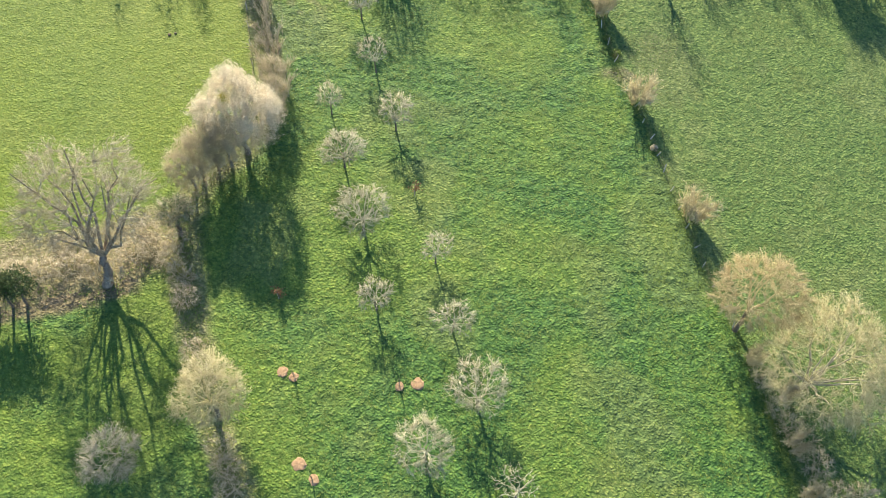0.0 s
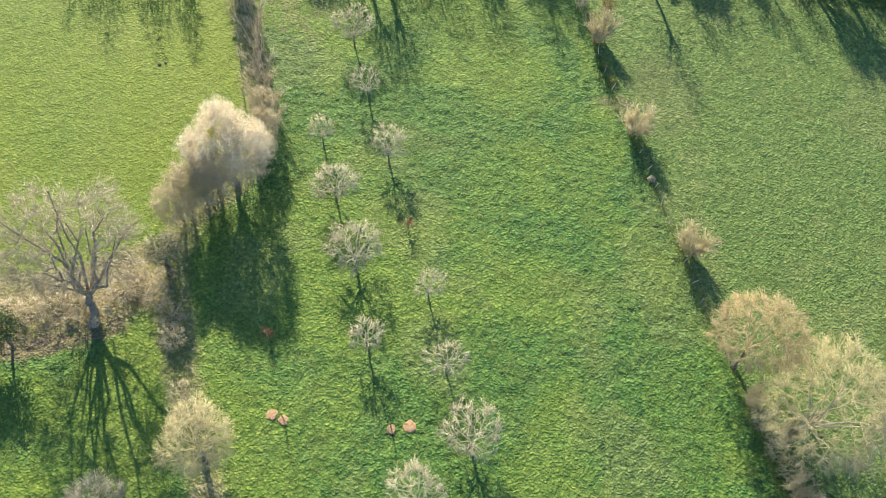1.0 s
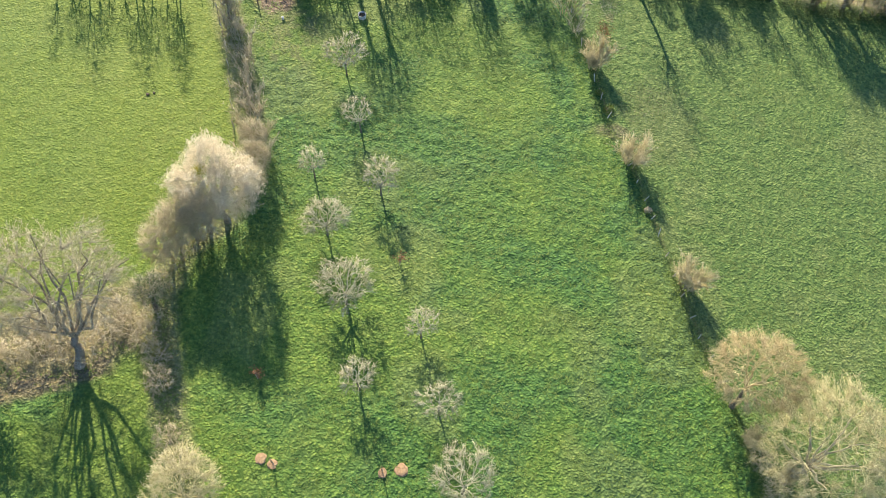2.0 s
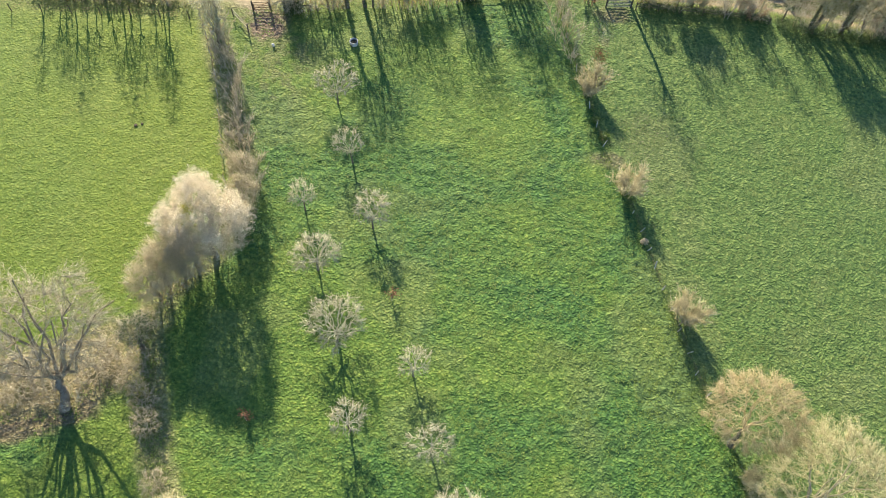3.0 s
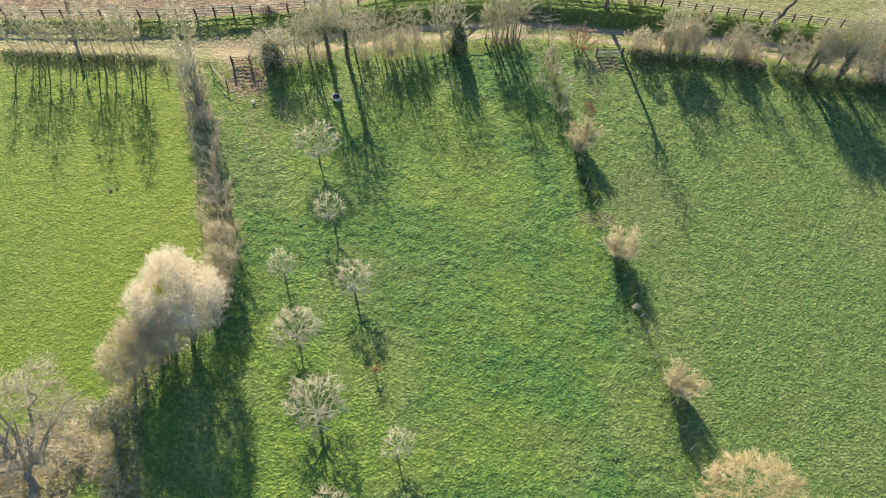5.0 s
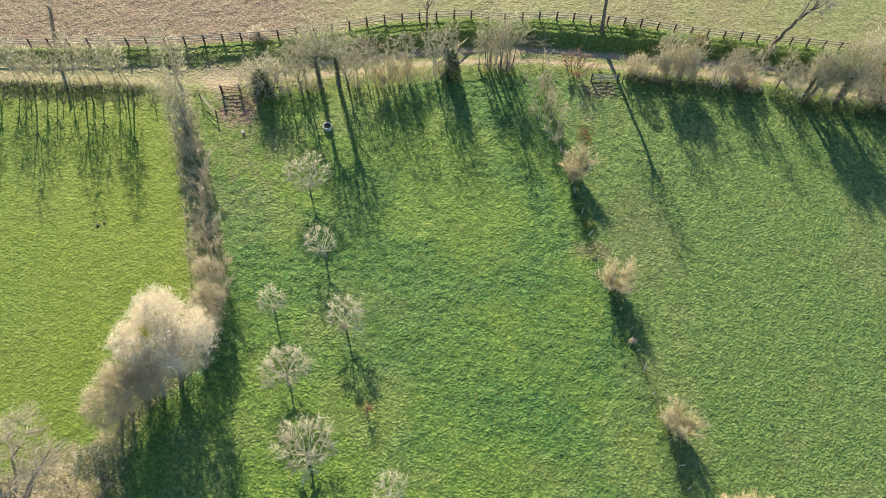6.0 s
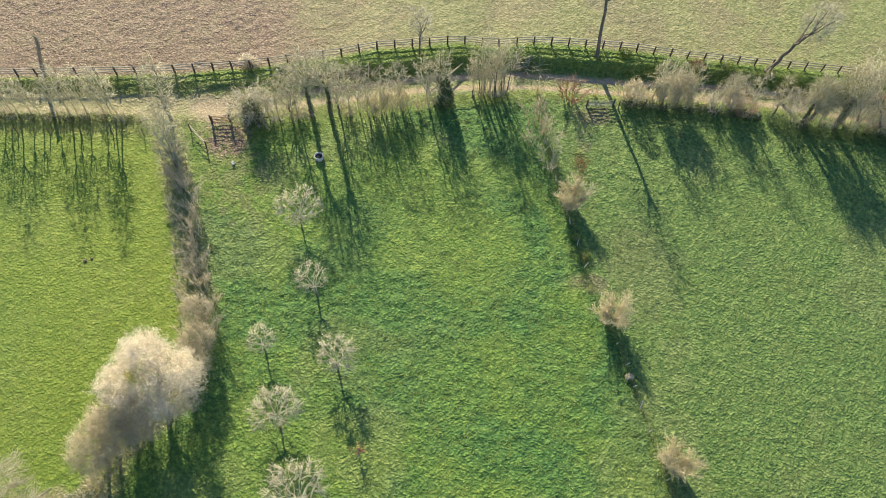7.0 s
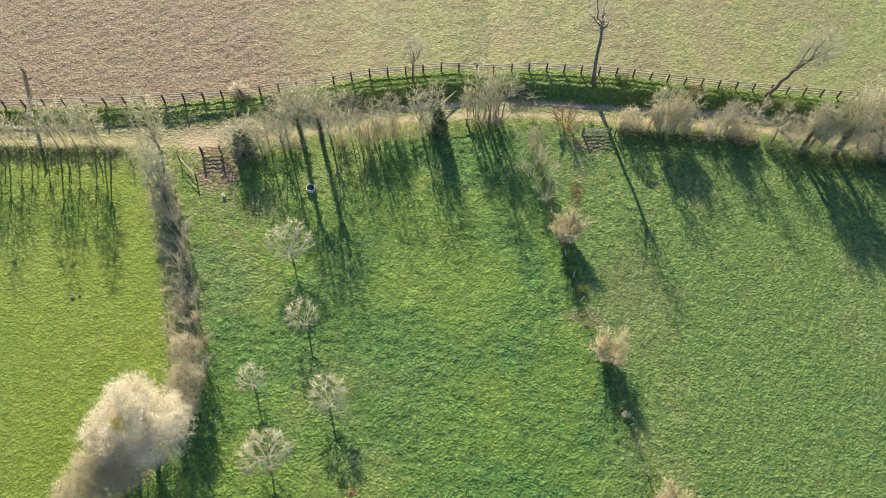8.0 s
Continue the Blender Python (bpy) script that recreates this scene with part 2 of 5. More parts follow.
def land(x, y):
    """Height of the land without tussocks."""
    x, y = np.asarray(x, float), np.asarray(y, float)
    ly, fy = np.interp(x, LANE_X, LANE_Y), np.interp(x, FEN_X, FEN_Y)
    z = SX * np.clip(x, -150, 150) + SY * np.clip(y, -100, 220)
    bank = np.interp(x, BANK_X, BANK_H)
    foot = ly + 1.9 + 0.5 * (lattice(x * 0.4, y * 0, 5) - 0.5)
    z = z + bank * smooth(0, 1.1, y - foot)
    z = z - 0.22 * np.exp(-((y - ly) / 1.6) ** 2)
    return z


def at(x, y, up=0.0):
    return Vector((x, y, float(land(x, y)) + up))


# ---- mesh building ----


def mesh_from(name, verts, faces, mat, smooth_shade=False):
    """verts (n,3); faces: list of arrays, each (m,k), of vertex numbers."""
    me = bpy.data.meshes.new(name)
    verts = np.asarray(verts, np.float32)
    faces = [np.asarray(f, np.int32) for f in faces if len(f)]
    me.vertices.add(len(verts))
    me.vertices.foreach_set("co", verts.ravel())
    me.loops.add(int(sum(f.size for f in faces)))
    me.loops.foreach_set("vertex_index", np.concatenate([f.ravel() for f in faces]))
    me.polygons.add(int(sum(len(f) for f in faces)))
    starts, base = [], 0
    for f in faces:
        starts.append(base + np.arange(len(f)) * f.shape[1])
        base += f.size
    me.polygons.foreach_set("loop_start", np.concatenate(starts).astype(np.int32))
    if smooth_shade:
        me.polygons.foreach_set("use_smooth", np.ones(len(me.polygons), bool))
    me.materials.append(mat)
    me.update(calc_edges=True)
    return me


def unit(v):
    return v / (np.linalg.norm(v, axis=-1, keepdims=True) + 1e-9)


class Wood:
    """Collects tapered rods and leaves for one mesh."""

    def __init__(self):
        self.v, self.q, self.t, self.n = [], [], [], 0

    def rods(self, p0, p1, r0, r1, sides=4):
        p0, p1 = np.atleast_2d(p0), np.atleast_2d(p1)
        k = len(p0)
        r0, r1 = np.broadcast_to(r0, k), np.broadcast_to(r1, k)
        d = unit(p1 - p0)
        ref = np.where(np.abs(d[:, 2:3]) > 0.8, np.array([[1.0, 0, 0]]), np.array([[0, 0, 1.0]]))
        a = unit(np.cross(d, ref))
        b = np.cross(d, a)
        ang = np.arange(sides) * 2 * np.pi / sides
        ring = a[:, None] * np.cos(ang)[None, :, None] + b[:, None] * np.sin(ang)[None, :, None]
        lo = p0[:, None] + ring * r0[:, None, None]
        hi = p1[:, None] + ring * r1[:, None, None]
        idx = self.n + np.arange(k)[:, None] * (2 * sides)
        i = np.arange(sides)
        j = (i + 1) % sides
        quad = np.stack([idx + i, idx + j, idx + sides + j, idx + sides + i], -1).reshape(-1, 4)
        self.v.append(np.concatenate([lo, hi], 1).reshape(-1, 3))
        self.q.append(quad)
        self.n += 2 * sides * k

    def tube(self, path, r, sides):
        """One smooth bent limb along a path."""
        path, k = np.asarray(path, float), len(path)
        d = unit(np.gradient(path, axis=0))
        a = unit(np.cross(d[0], [0.3, 0.9, 0.1]))
        ang = np.arange(sides) * 2 * np.pi / sides
        rings = []
        for i in range(k):
            a = unit(a - d[i] * np.dot(a, d[i]))
            b = np.cross(d[i], a)
            rings.append(path[i] + r[i] * (np.cos(ang)[:, None] * a + np.sin(ang)[:, None] * b))
        i = np.arange(sides)
        j = (i + 1) % sides
        self.v.append(np.concatenate(rings))
        self.q.append(np.concatenate([self.n + m * sides + np.stack([i, j, j + sides, i + sides], 1) for m in range(k - 1)]))
        self.n += k * sides

    def spikes(self, p0, p1, r0):
        """Thin shoots that end in a point."""
        k = len(p0)
        if not k:
            return
        d = unit(p1 - p0)
        ref = np.where(np.abs(d[:, 2:3]) > 0.8, np.array([[1.0, 0, 0]]), np.array([[0, 0, 1.0]]))
        a = unit(np.cross(d, ref))
        b = np.cross(d, a)
        ang = np.arange(3) * 2 * np.pi / 3
        ring = a[:, None] * np.cos(ang)[None, :, None] + b[:, None] * np.sin(ang)[None, :, None]
        lo = p0[:, None] + ring * np.broadcast_to(r0, k)[:, None, None]
        idx = self.n + np.arange(k)[:, None] * 4
        i = np.arange(3)
        tri = np.stack([idx + i, idx + (i + 1) % 3, np.broadcast_to(idx + 3, (k, 3))], -1).reshape(-1, 3)
        self.v.append(np.concatenate([lo, p1[:, None]], 1).reshape(-1, 3))
        self.t.append(tri)
        self.n += 4 * k

    def leaves(self, p, size, rs, flat=0.0):
        """Small folded leaves, four corners each."""
        k = len(p)
        if not k:
            return
        nrm = unit(rs.normal(0, 1, (k, 3)) + np.array([0, 0, flat]))
        a = unit(np.cross(nrm, unit(rs.normal(0, 1, (k, 3)))))
        b = np.cross(nrm, a)
        s = np.broadcast_to(size, k)[:, None] * rs.uniform(0.6, 1.3, (k, 1))
        c = np.stack([p - a * s, p + b * s * 0.6 + nrm * s * 0.25, p + a * s, p - b * s * 0.6 + nrm * s * 0.25], 1)
        idx = self.n + np.arange(k)[:, None] * 4
        self.v.append(c.reshape(-1, 3))
        self.t.append(np.concatenate([np.concatenate([idx, idx + 1, idx + 2], 1), np.concatenate([idx, idx + 2, idx + 3], 1)]))
        self.n += 4 * k

    def tufts(self, p, tall, spread, rs, blades=6):
        """Grass tufts: single bent-over blades rising from one foot."""
        k = len(p) * blades
        foot = np.repeat(p, blades, 0) + rs.normal(0, 0.05, (k, 3)) * np.array([1, 1, 0])
        a = rs.uniform(0, 2 * np.pi, k)
        out = np.stack([np.cos(a), np.sin(a), np.zeros(k)], 1)
        side = np.stack([-np.sin(a), np.cos(a), np.zeros(k)], 1) * rs.uniform(0.02, 0.05, (k, 1))
        tip = foot + out * spread * rs.uniform(0.3, 1.2, (k, 1)) + np.array([0, 0, 1.0]) * tall * rs.uniform(0.5, 1.2, (k, 1))
        idx = self.n + np.arange(k)[:, None] * 3
        self.v.append(np.stack([foot - side, foot + side, tip], 1).reshape(-1, 3))
        self.t.append(idx + np.arange(3)[None])
        self.n += 3 * k

    def mesh(self, name, mat, soft=False):
        return mesh_from(name, np.concatenate(self.v), ([np.concatenate(self.q)] if self.q else []) + ([np.concatenate(self.t)] if self.t else []), mat, soft)


def part(name, data, parent, label="", m=None):
    ob = new(name, data)
    ob.parent = parent
    if m is not None:
        ob.matrix_basis = m
    if label:
        ob["label"] = label
    return ob


def thing(name, where, label, category, group="", kind="", turn=0.0):
    ob = new(name)
    ob.empty_display_size = 0.2
    ob.matrix_basis = Matrix.Translation(where) @ pose(0, 0, 0, 0, 0, turn)
    return tagged(ob, label, category, group, kind)


def sprout(rs, p0, p1, count, length, along, spread, lift, r, out=0.0, centre=None):
    w = np.linalg.norm(p1 - p0, axis=1)
    i = rs.choice(len(p0), count, p=w / w.sum())
    u = rs.uniform(0, 1, (count, 1))
    s = p0[i] * (1 - u) + p1[i] * u
    d = unit(p1[i] - p0[i]) * along + unit(rs.normal(0, 1, (count, 3))) * spread + np.array([0, 0, lift])
    if centre is not None:
        d = d + unit(s - centre) * out
    e = s + unit(d) * length * rs.uniform(0.35, 1.45, (count, 1))
    return s, e


def around(rs, n, low):
    """Directions spread evenly over a sphere, down to height low."""
    k = np.arange(n) + 0.5
    z = 1 - (1 - low) * k / n
    a = k * 2.399963 + rs.uniform(0, 6.28) + rs.normal(0, 0.25, n)
    h = np.sqrt(np.clip(1 - z * z, 0, 1))
    return unit(np.stack([h * np.cos(a), h * np.sin(a), z], 1) + rs.normal(0, 0.12, (n, 3)))


def reach(rs, pts, nodes, node_r, own_r, bend):
    """Join each point to the nearest node nearer the heart of the crown; gives start, elbow and the node's number."""
    d = np.linalg.norm(pts[:, None] - nodes[None], axis=2) + np.where(node_r[None] > own_r[:, None] - 0.04, 3.0, 0.0)
    i = d.argmin(1)
    a = nodes[i]
    ln = np.linalg.norm(pts - a, axis=1, keepdims=True)
    elbow = a * 0.5 + pts * 0.5 + rs.normal(0, bend, (len(pts), 3)) * ln
    return a, elbow, i


def crown_tree(name, seed, label, category, mat_t, mat_l, mat_c, trunk_h, trunk_r, centre, radii, n1, n2, n3, n4, fine_len,
               twig_r=0.016, low=-0.5, rough_outline=0.4, group="", crook=0.025, lift=0.15, droop=0.0, limb_low=None, limb_reach=(0.45, 0.66), fuzz=1.3, limb_r=0.6, bough=0.5):
    """A leafless tree or bush at the origin: trunk, limbs, and a crown of ever finer twigs that fills an uneven egg."""
    rs = np.random.RandomState(seed)
    centre, radii = np.array(centre, float), np.array(radii, float)
    ob = thing(name, (0, 0, 0), label, category, group)
    foot = np.array([0, 0, -0.15])
    top = np.array([centre[0] * 0.5, centre[1] * 0.5, trunk_h])
    if trunk_h > 0.6:
        u = np.linspace(0, 1, 6)[:, None]
        path = foot + (top - foot) * u + np.concatenate([np.zeros((1, 3)), rs.normal(0, trunk_r * 0.35, (4, 3)), np.zeros((1, 3))])
        rad = trunk_r * np.array([1.45, 1.05, 0.95, 0.88, 0.82, 0.8])
        w = Wood()
        w.tube(path, rad, 9)
        part("trunk", w.mesh("trunk", mat_t, True), ob)

    def swell(d):
        return 1 - rough_outline * 0.5 + rough_outline * fbm(d[:, 0] * 1.7 + 5 + seed, d[:, 1] * 1.7 + d[:, 2] * 1.3, seed, 2)

    d1 = around(rs, n1, low if limb_low is None else limb_low)
    q1 = centre + d1 * radii * rs.uniform(*limb_reach, (n1, 1)) * swell(d1)[:, None]
    nodes, nrad, nthick = [], [], []
    for k in range(n1):
        start = top if trunk_h > 0.6 else foot + np.array([rs.normal(0, radii[0] * 0.22), rs.normal(0, radii[1] * 0.22), 0])
        ln = np.linalg.norm(q1[k] - start)
        ctrl = start * 0.5 + q1[k] * 0.5 + np.array([0, 0, -0.10 * ln]) + rs.normal(0, 0.10, 3) * ln
        u = np.linspace(0, 1, 6)[:, None]
        path = (1 - u) ** 2 * start + 2 * u * (1 - u) * ctrl + u * u * q1[k] + np.concatenate([np.zeros((1, 3)), rs.normal(0, crook, (5, 3)) * ln])
        r = np.maximum(trunk_r * limb_r * np.linspace(1, 0.25, 6), twig_r)
        w = Wood()
        w.tube(path, r, 6)
        part("limb" if trunk_h > 0.6 else "stem", w.mesh("limb", mat_l, True), ob)
        for j in range(1, 6):
            nodes.append(path[j])
            nrad.append(np.linalg.norm((path[j] - centre) / radii) if j > 2 else 0.1 + 0.1 * j)
            nthick.append(r[j])
    nodes, nrad, nthick = np.array(nodes), np.array(nrad), np.array(nthick)
    c = Wood()
    d2 = around(rs, n2, low)[rs.permutation(n2)]
    o2 = rs.uniform(0.42, 0.84, n2)
    q2 = centre + d2 * radii * (o2 * swell(d2))[:, None]
    a, e, i = reach(rs, q2, nodes, nrad, o2, 0.10)
    r2 = np.clip(nthick[i] * bough, twig_r * 1.1, 0.055)
    c.rods(a, e, r2, r2 * 0.8, 4)
    c.rods(e, q2, r2 * 0.8, twig_r, 4)
    n3nodes = np.concatenate([e, (e + q2) / 2, q2, nodes])
    n3rad = np.concatenate([o2 * 0.75, o2 * 0.88, o2, nrad])
    d3 = unit(around(rs, n3, low)[rs.permutation(n3)] + rs.normal(0, 0.1, (n3, 3)))
    o3 = 0.45 + 0.52 * np.sqrt(rs.uniform(0, 1, n3))
    q3 = centre + d3 * radii * (o3 * swell(d3))[:, None]
    a3, e3, _ = reach(rs, q3, n3nodes, n3rad, o3, 0.10)
    c.rods(a3, e3, twig_r * 1.05, twig_r * 0.85, 3)
    c.rods(e3, q3, twig_r * 0.85, twig_r * 0.55, 3)
    s0, s1 = np.concatenate([a3, e3, e3]), np.concatenate([e3, q3, q3])
    b0, b1 = sprout(rs, s0, s1, n4, fine_len, 0.6, 0.85, lift - droop, twig_r, 0.45, centre - np.array([0, 0, radii[2] * 0.2]))
    c.spikes(b0, b1, twig_r * 0.62)
    f0, f1 = sprout(rs, b0, b1, int(n4 * fuzz), fine_len * 0.5, 0.7, 0.75, lift - droop, twig_r, 0.3, centre)
    c.spikes(f0, f1, twig_r * 0.42)
    part("crown", c.mesh("crown", mat_c), ob)
    return ob, (e3, q3, b0, b1, centre)


def coppice(name, seed, label, mat, stems, base_r, height, flare, twigs, twig_r=0.013, group="", category="shrub", stem_mat=None, stem_r=0.045, bare=0.25):
    """Many upright stems from one stool, bent outwards, with fine shoots along their upper part."""
    rs = np.random.RandomState(seed)
    ob = thing(name, (0, 0, 0), label, category, group)
    s0, s1 = [], []
    for k in range(stems):
        a, r = rs.uniform(0, 6.283), base_r * math.sqrt(rs.uniform(0, 1))
        foot = np.array([r * math.cos(a), r * math.sin(a), -0.15])
        a += rs.normal(0, 0.6)
        h, out = height * rs.uniform(0.62, 1.0), height * flare * rs.uniform(0.1, 1.0)
        tip = foot + np.array([out * math.cos(a), out * math.sin(a), h])
        ctrl = foot * 0.55 + tip * 0.45 + np.array([-0.2 * out * math.cos(a), -0.2 * out * math.sin(a), 0.08 * h])
        u = np.linspace(0, 1, 7)[:, None]
        path = (1 - u) ** 2 * foot + 2 * u * (1 - u) * ctrl + u * u * tip + np.concatenate([np.zeros((1, 3)), rs.normal(0, 0.012, (6, 3)) * h])
        w = Wood()
        w.tube(path, stem_r * rs.uniform(0.7, 1.1) * np.linspace(1, 0.22, 7), 5)
        part("stem", w.mesh("stem", stem_mat or mat, True), ob)
        q = foot + (path - foot)
        keep = q[:-1, 2] > bare * height
        s0.append(q[:-1][keep])
        s1.append(q[1:][keep])
    s0, s1 = np.concatenate(s0), np.concatenate(s1)
    c = Wood()
    a0, a1 = sprout(rs, s0, s1, max(20, twigs // 5), height * 0.24, 0.9, 0.75, 0.25, twig_r)
    c.rods(a0, a1, twig_r * 1.0, twig_r * 0.45, 3)
    b0, b1 = sprout(rs, np.concatenate([s0, a0]), np.concatenate([s1, a1]), twigs, height * 0.11, 0.8, 0.75, 0.25, twig_r)
    c.spikes(b0, b1, twig_r * 0.7)
    f0, f1 = sprout(rs, b0, b1, twigs, height * 0.06, 0.6, 0.85, 0.1, twig_r)
    c.spikes(f0, f1, twig_r * 0.5)
    part("crown", c.mesh("crown", mat), ob)
    return ob


def bush(name, seed, label, mat, radius, height, n3, n4, group="", twig_r=0.019, category="shrub", tall=0.5):
    return crown_tree(name, seed, label, category, mat, mat, mat, 0.0, 0.05, (0, 0, height * tall), (radius, radius, height * (1 - tall) * 1.05), 12, 40, n3, n4, height * 0.17, twig_r, -0.75, 0.5, group)


def put(ob, x, y, turn=0.0, size=1.0, copy=True, tilt=(0, 0), up=0.0, size_z=None):
    own = Vector(ob.scale) if copy else Vector((1, 1, 1))
    m = Matrix.Translation(at(x, y, up)) @ pose(0, 0, 0, tilt[0], tilt[1], turn) @ Matrix.Diagonal((size / own.x, size / own.y, (size_z or size) / own.z, 1))
    if copy:
        return copy_thing(ob, m)
    ob.matrix_basis = m
    return ob


def plant(src, x, y, turn=0.0, size=1.0, tilt=(0, 0), size_z=None):
    """Sets the first of a kind itself, and copies after that."""
    got = put(src, x, y, turn, size, src.name in used, tilt, 0.0, size_z)
    used.add(src.name)
    return got


def rs_for(n):
    return np.random.RandomState(n)


used = set()

# ---- ground: one sheet to the horizon, fine where the camera passes ----


def axis(lo, hi, step, far_lo, far_hi):
    core = np.arange(lo, hi + step, step)

    def out(d):
        pts, s, p = [], step, 0.0
        while p < d:
            s *= 1.28
            p += s
            pts.append(p)
        return np.array(pts)
    return np.concatenate([(lo - out(lo - far_lo))[::-1], core, core[-1] + out(far_hi - hi)])


def build_ground():
    gx, gy = axis(-54, 65, 0.20, -900, 900), axis(4, 112, 0.20, -500, 1500)
    X, Y = np.meshgrid(gx, gy)
    x, y = X.ravel(), Y.ravel()
    n1 = fbm(x * 0.9, y * 0.9, 11, 3)
    n2 = fbm(x * 0.22, y * 0.22, 23, 3)
    lhx, rlx = np.interp(y, LH_Y, LH_X), np.interp(y, RL_Y, RL_X)
    ly, fy = np.interp(x, LANE_X, LANE_Y), np.interp(x, FEN_X, FEN_Y)
    cross = np.interp(x, [-200, -39.6, -34.2, -28.2, -25.8], [-20, 22.7, 24.7, 27.5, 28.6])
    edge = (n2 - 0.5) * 1.6
    near = smooth(0.5, -0.5, y - (ly - 2.4) + edge)                   # this side of the lane
    left = smooth(0.4, -0.4, x - lhx + edge * 0.4) * smooth(-0.3, 0.8, y - cross) * near
    right = smooth(-0.4, 0.4, x - rlx + edge * 0.3) * near
    beyond = smooth(-0.4, 0.4, y - fy + edge * 0.3)
    # lush, tussocky sward down the right half of the orchard and below the cross hedge
    big = fbm(x * 0.085, y * 0.085, 31, 4)
    strip = smooth(9, 2, np.abs(x - (rlx - 5))) * 0.6
    lush = np.clip(smooth(0.48, 0.66, big + 0.12 * smooth(-2, 12, x)) * 0.9 + strip * smooth(0.35, 0.6, n2) + 0.55 * smooth(2.0, 0.3, np.abs(x - rlx)), 0, 1) * (1 - left) * (1 - 0.75 * right) * near
    for px, py, rx, ry, wt in ((10, 34, 6.5, 5, 0.9), (12.3, 21.6, 3.5, 5, 0.8), (10.2, 14.6, 3.2, 4, 0.8), (4.5, 62, 8, 5, 0.8), (7, 57, 5, 4, 0.5)):
        lush = lush * (1 - wt * smooth(1.25, 0.6, np.hypot((x - px) / rx, (y - py) / ry) + (n2 - 0.5) * 0.9))
    for px, py, rx, ry, wt in ((23.6, 28, 4, 7, 0.8), (17.6, 19.5, 2.6, 2.6, 0.95), (22, 17, 5, 8, 0.8), (9.5, 39.5, 5, 1.6, 0.8), (15, 47, 6, 5, 0.55), (5.5, 47, 4, 6, 0.5), (13, 27.5, 2.2, 1.2, 0.8)):
        lush = np.maximum(lush, wt * smooth(1.2, 0.6, np.hypot((x - px) / rx, (y - py) / ry) + (n2 - 0.5) * 1.1) * near * (1 - right))
    below = smooth(-20, -24, x) * smooth(0, -2, y - cross)
    left = np.maximum(left, 0.6 * below * smooth(0.3, 0.6, n2))
    left = np.maximum(left, 0.7 * smooth(4.5, 2.5, np.abs(y - ly)) * smooth(0, -1, y - ly))
    left = np.maximum(left, 0.5 * smooth(2.2, 2.9, y - ly) * (1 - beyond))          # brighter sward colour stands in for sunlight on the bank top
    lush = np.maximum(lush, 0.30 * smooth(0.4, 0.6, n2) * smooth(-20, -24, x) * smooth(0, -2, y - cross))
    track = smooth(0.62, 0.2, np.abs(np.abs(y - ly + (n2 - 0.5) * 0.5) - 0.85) + (n1 - 0.5) * 0.5)     # two wheel tracks
    lane = np.maximum(track * (0.55 + 0.4 * smooth(-24, -8, x)), smooth(1.8, 1.0, np.abs(y - ly) + (n1 - 0.5) * 1.2) * (0.50 - 0.15 * smooth(-20, -8, x)))
    lane = np.maximum(lane, smooth(3.4, 1.2, np.hypot((x + 23.5) * 0.75, y - 76.6) + (n1 - 0.5) * 2) * 0.9)
    verge = smooth(5.5, 1.5, np.abs(y - ly)) * 0.5 * (1 - beyond)
    brown = smooth(-2, -22, x + (n2 - 0.5) * 26 + (y - 88) * 0.18) * beyond
    soil = np.maximum(brown * (0.70 + 0.5 * n1), 0.30 * beyond * smooth(0.42, 0.62, n2))
    soil = np.maximum(soil, smooth(3.2, 1.2, np.hypot(x + 21.3, (y - 72.6) * 0.9) + (n1 - 0.5) * 2.2))       # trodden gateway
    soil = np.maximum(soil, 0.5 * smooth(2.0, 0.8, np.hypot((x - 18.6) * 0.7, (y - 58.8) * 1.3) + (n1 - 0.5) * 1.4))  # muddy gap in the right-hand line
    soil = np.maximum(soil, 0.6 * smooth(2.2, 0.8, np.hypot((x - 20.3) * 0.7, (y - 80.8) * 1.2) + (n1 - 0.5) * 1.6))
    soil = np.maximum(soil, 0.75 * smooth(1.5, 0.5, np.abs(y - cross + 1.3) + (n1 - 0.5) * 1.4) * smooth(-27, -29, x))   # bare strip under the cross hedge
    soil = np.maximum(soil, 0.35 * smooth(6, 2, np.hypot(x + 19, (y - 67) * 0.7)) * smooth(0.4, 0.6, n1))
    for hx, hy, hr in ((18.9, 76.2, 0.9),):
        soil = np.maximum(soil, 0.4 * smooth(1.0, 0.3, np.hypot(x - hx, y - hy) / hr + (n1 - 0.5)))
    rough = right * smooth(50, 58, y) * smooth(44, 36, x) * smooth(0.38, 0.58, n2)
    lush = np.maximum(lush, 0.7 * rough)
    dry = np.maximum(verge * (0.15 + 0.5 * n1) + 0.6 * verge * smooth(-14, -22, x), beyond * (0.80 + 0.35 * n2) * (1 - 0.25 * smooth(30, 55, x)))
    litter = smooth(4.6, 3.0, np.abs(y - cross - 3.0) + (n1 - 0.5) * 2.0) * smooth(-24.8, -26.5, x)
    dry = np.maximum(dry, 0.95 * litter)
    soil = np.maximum(soil, litter * (0.25 + 0.4 * n1))
    dry = np.maximum(dry, 0.22 * smooth(0.56, 0.70, fbm(x * 0.12, y * 0.12, 47, 3)) * (1 - left))
    dry = np.maximum(dry, 0.06 * right)
    dry = np.maximum(dry, 0.85 * smooth(2.4, 0.9, np.abs(x - lhx) + (n1 - 0.5)) * (1 - beyond))
    dry = np.maximum(dry, 0.3 * smooth(5, 2, np.hypot((x - 24.5) * 0.8, (y - 60.5) * 0.6) + (n1 - 0.5) * 4))
    # tussocks: rounded clumps, higher where the sward is lush
    calm = np.clip(left * 0.62 + lane + 0.25 * right + 0.3 * beyond, 0, 1)
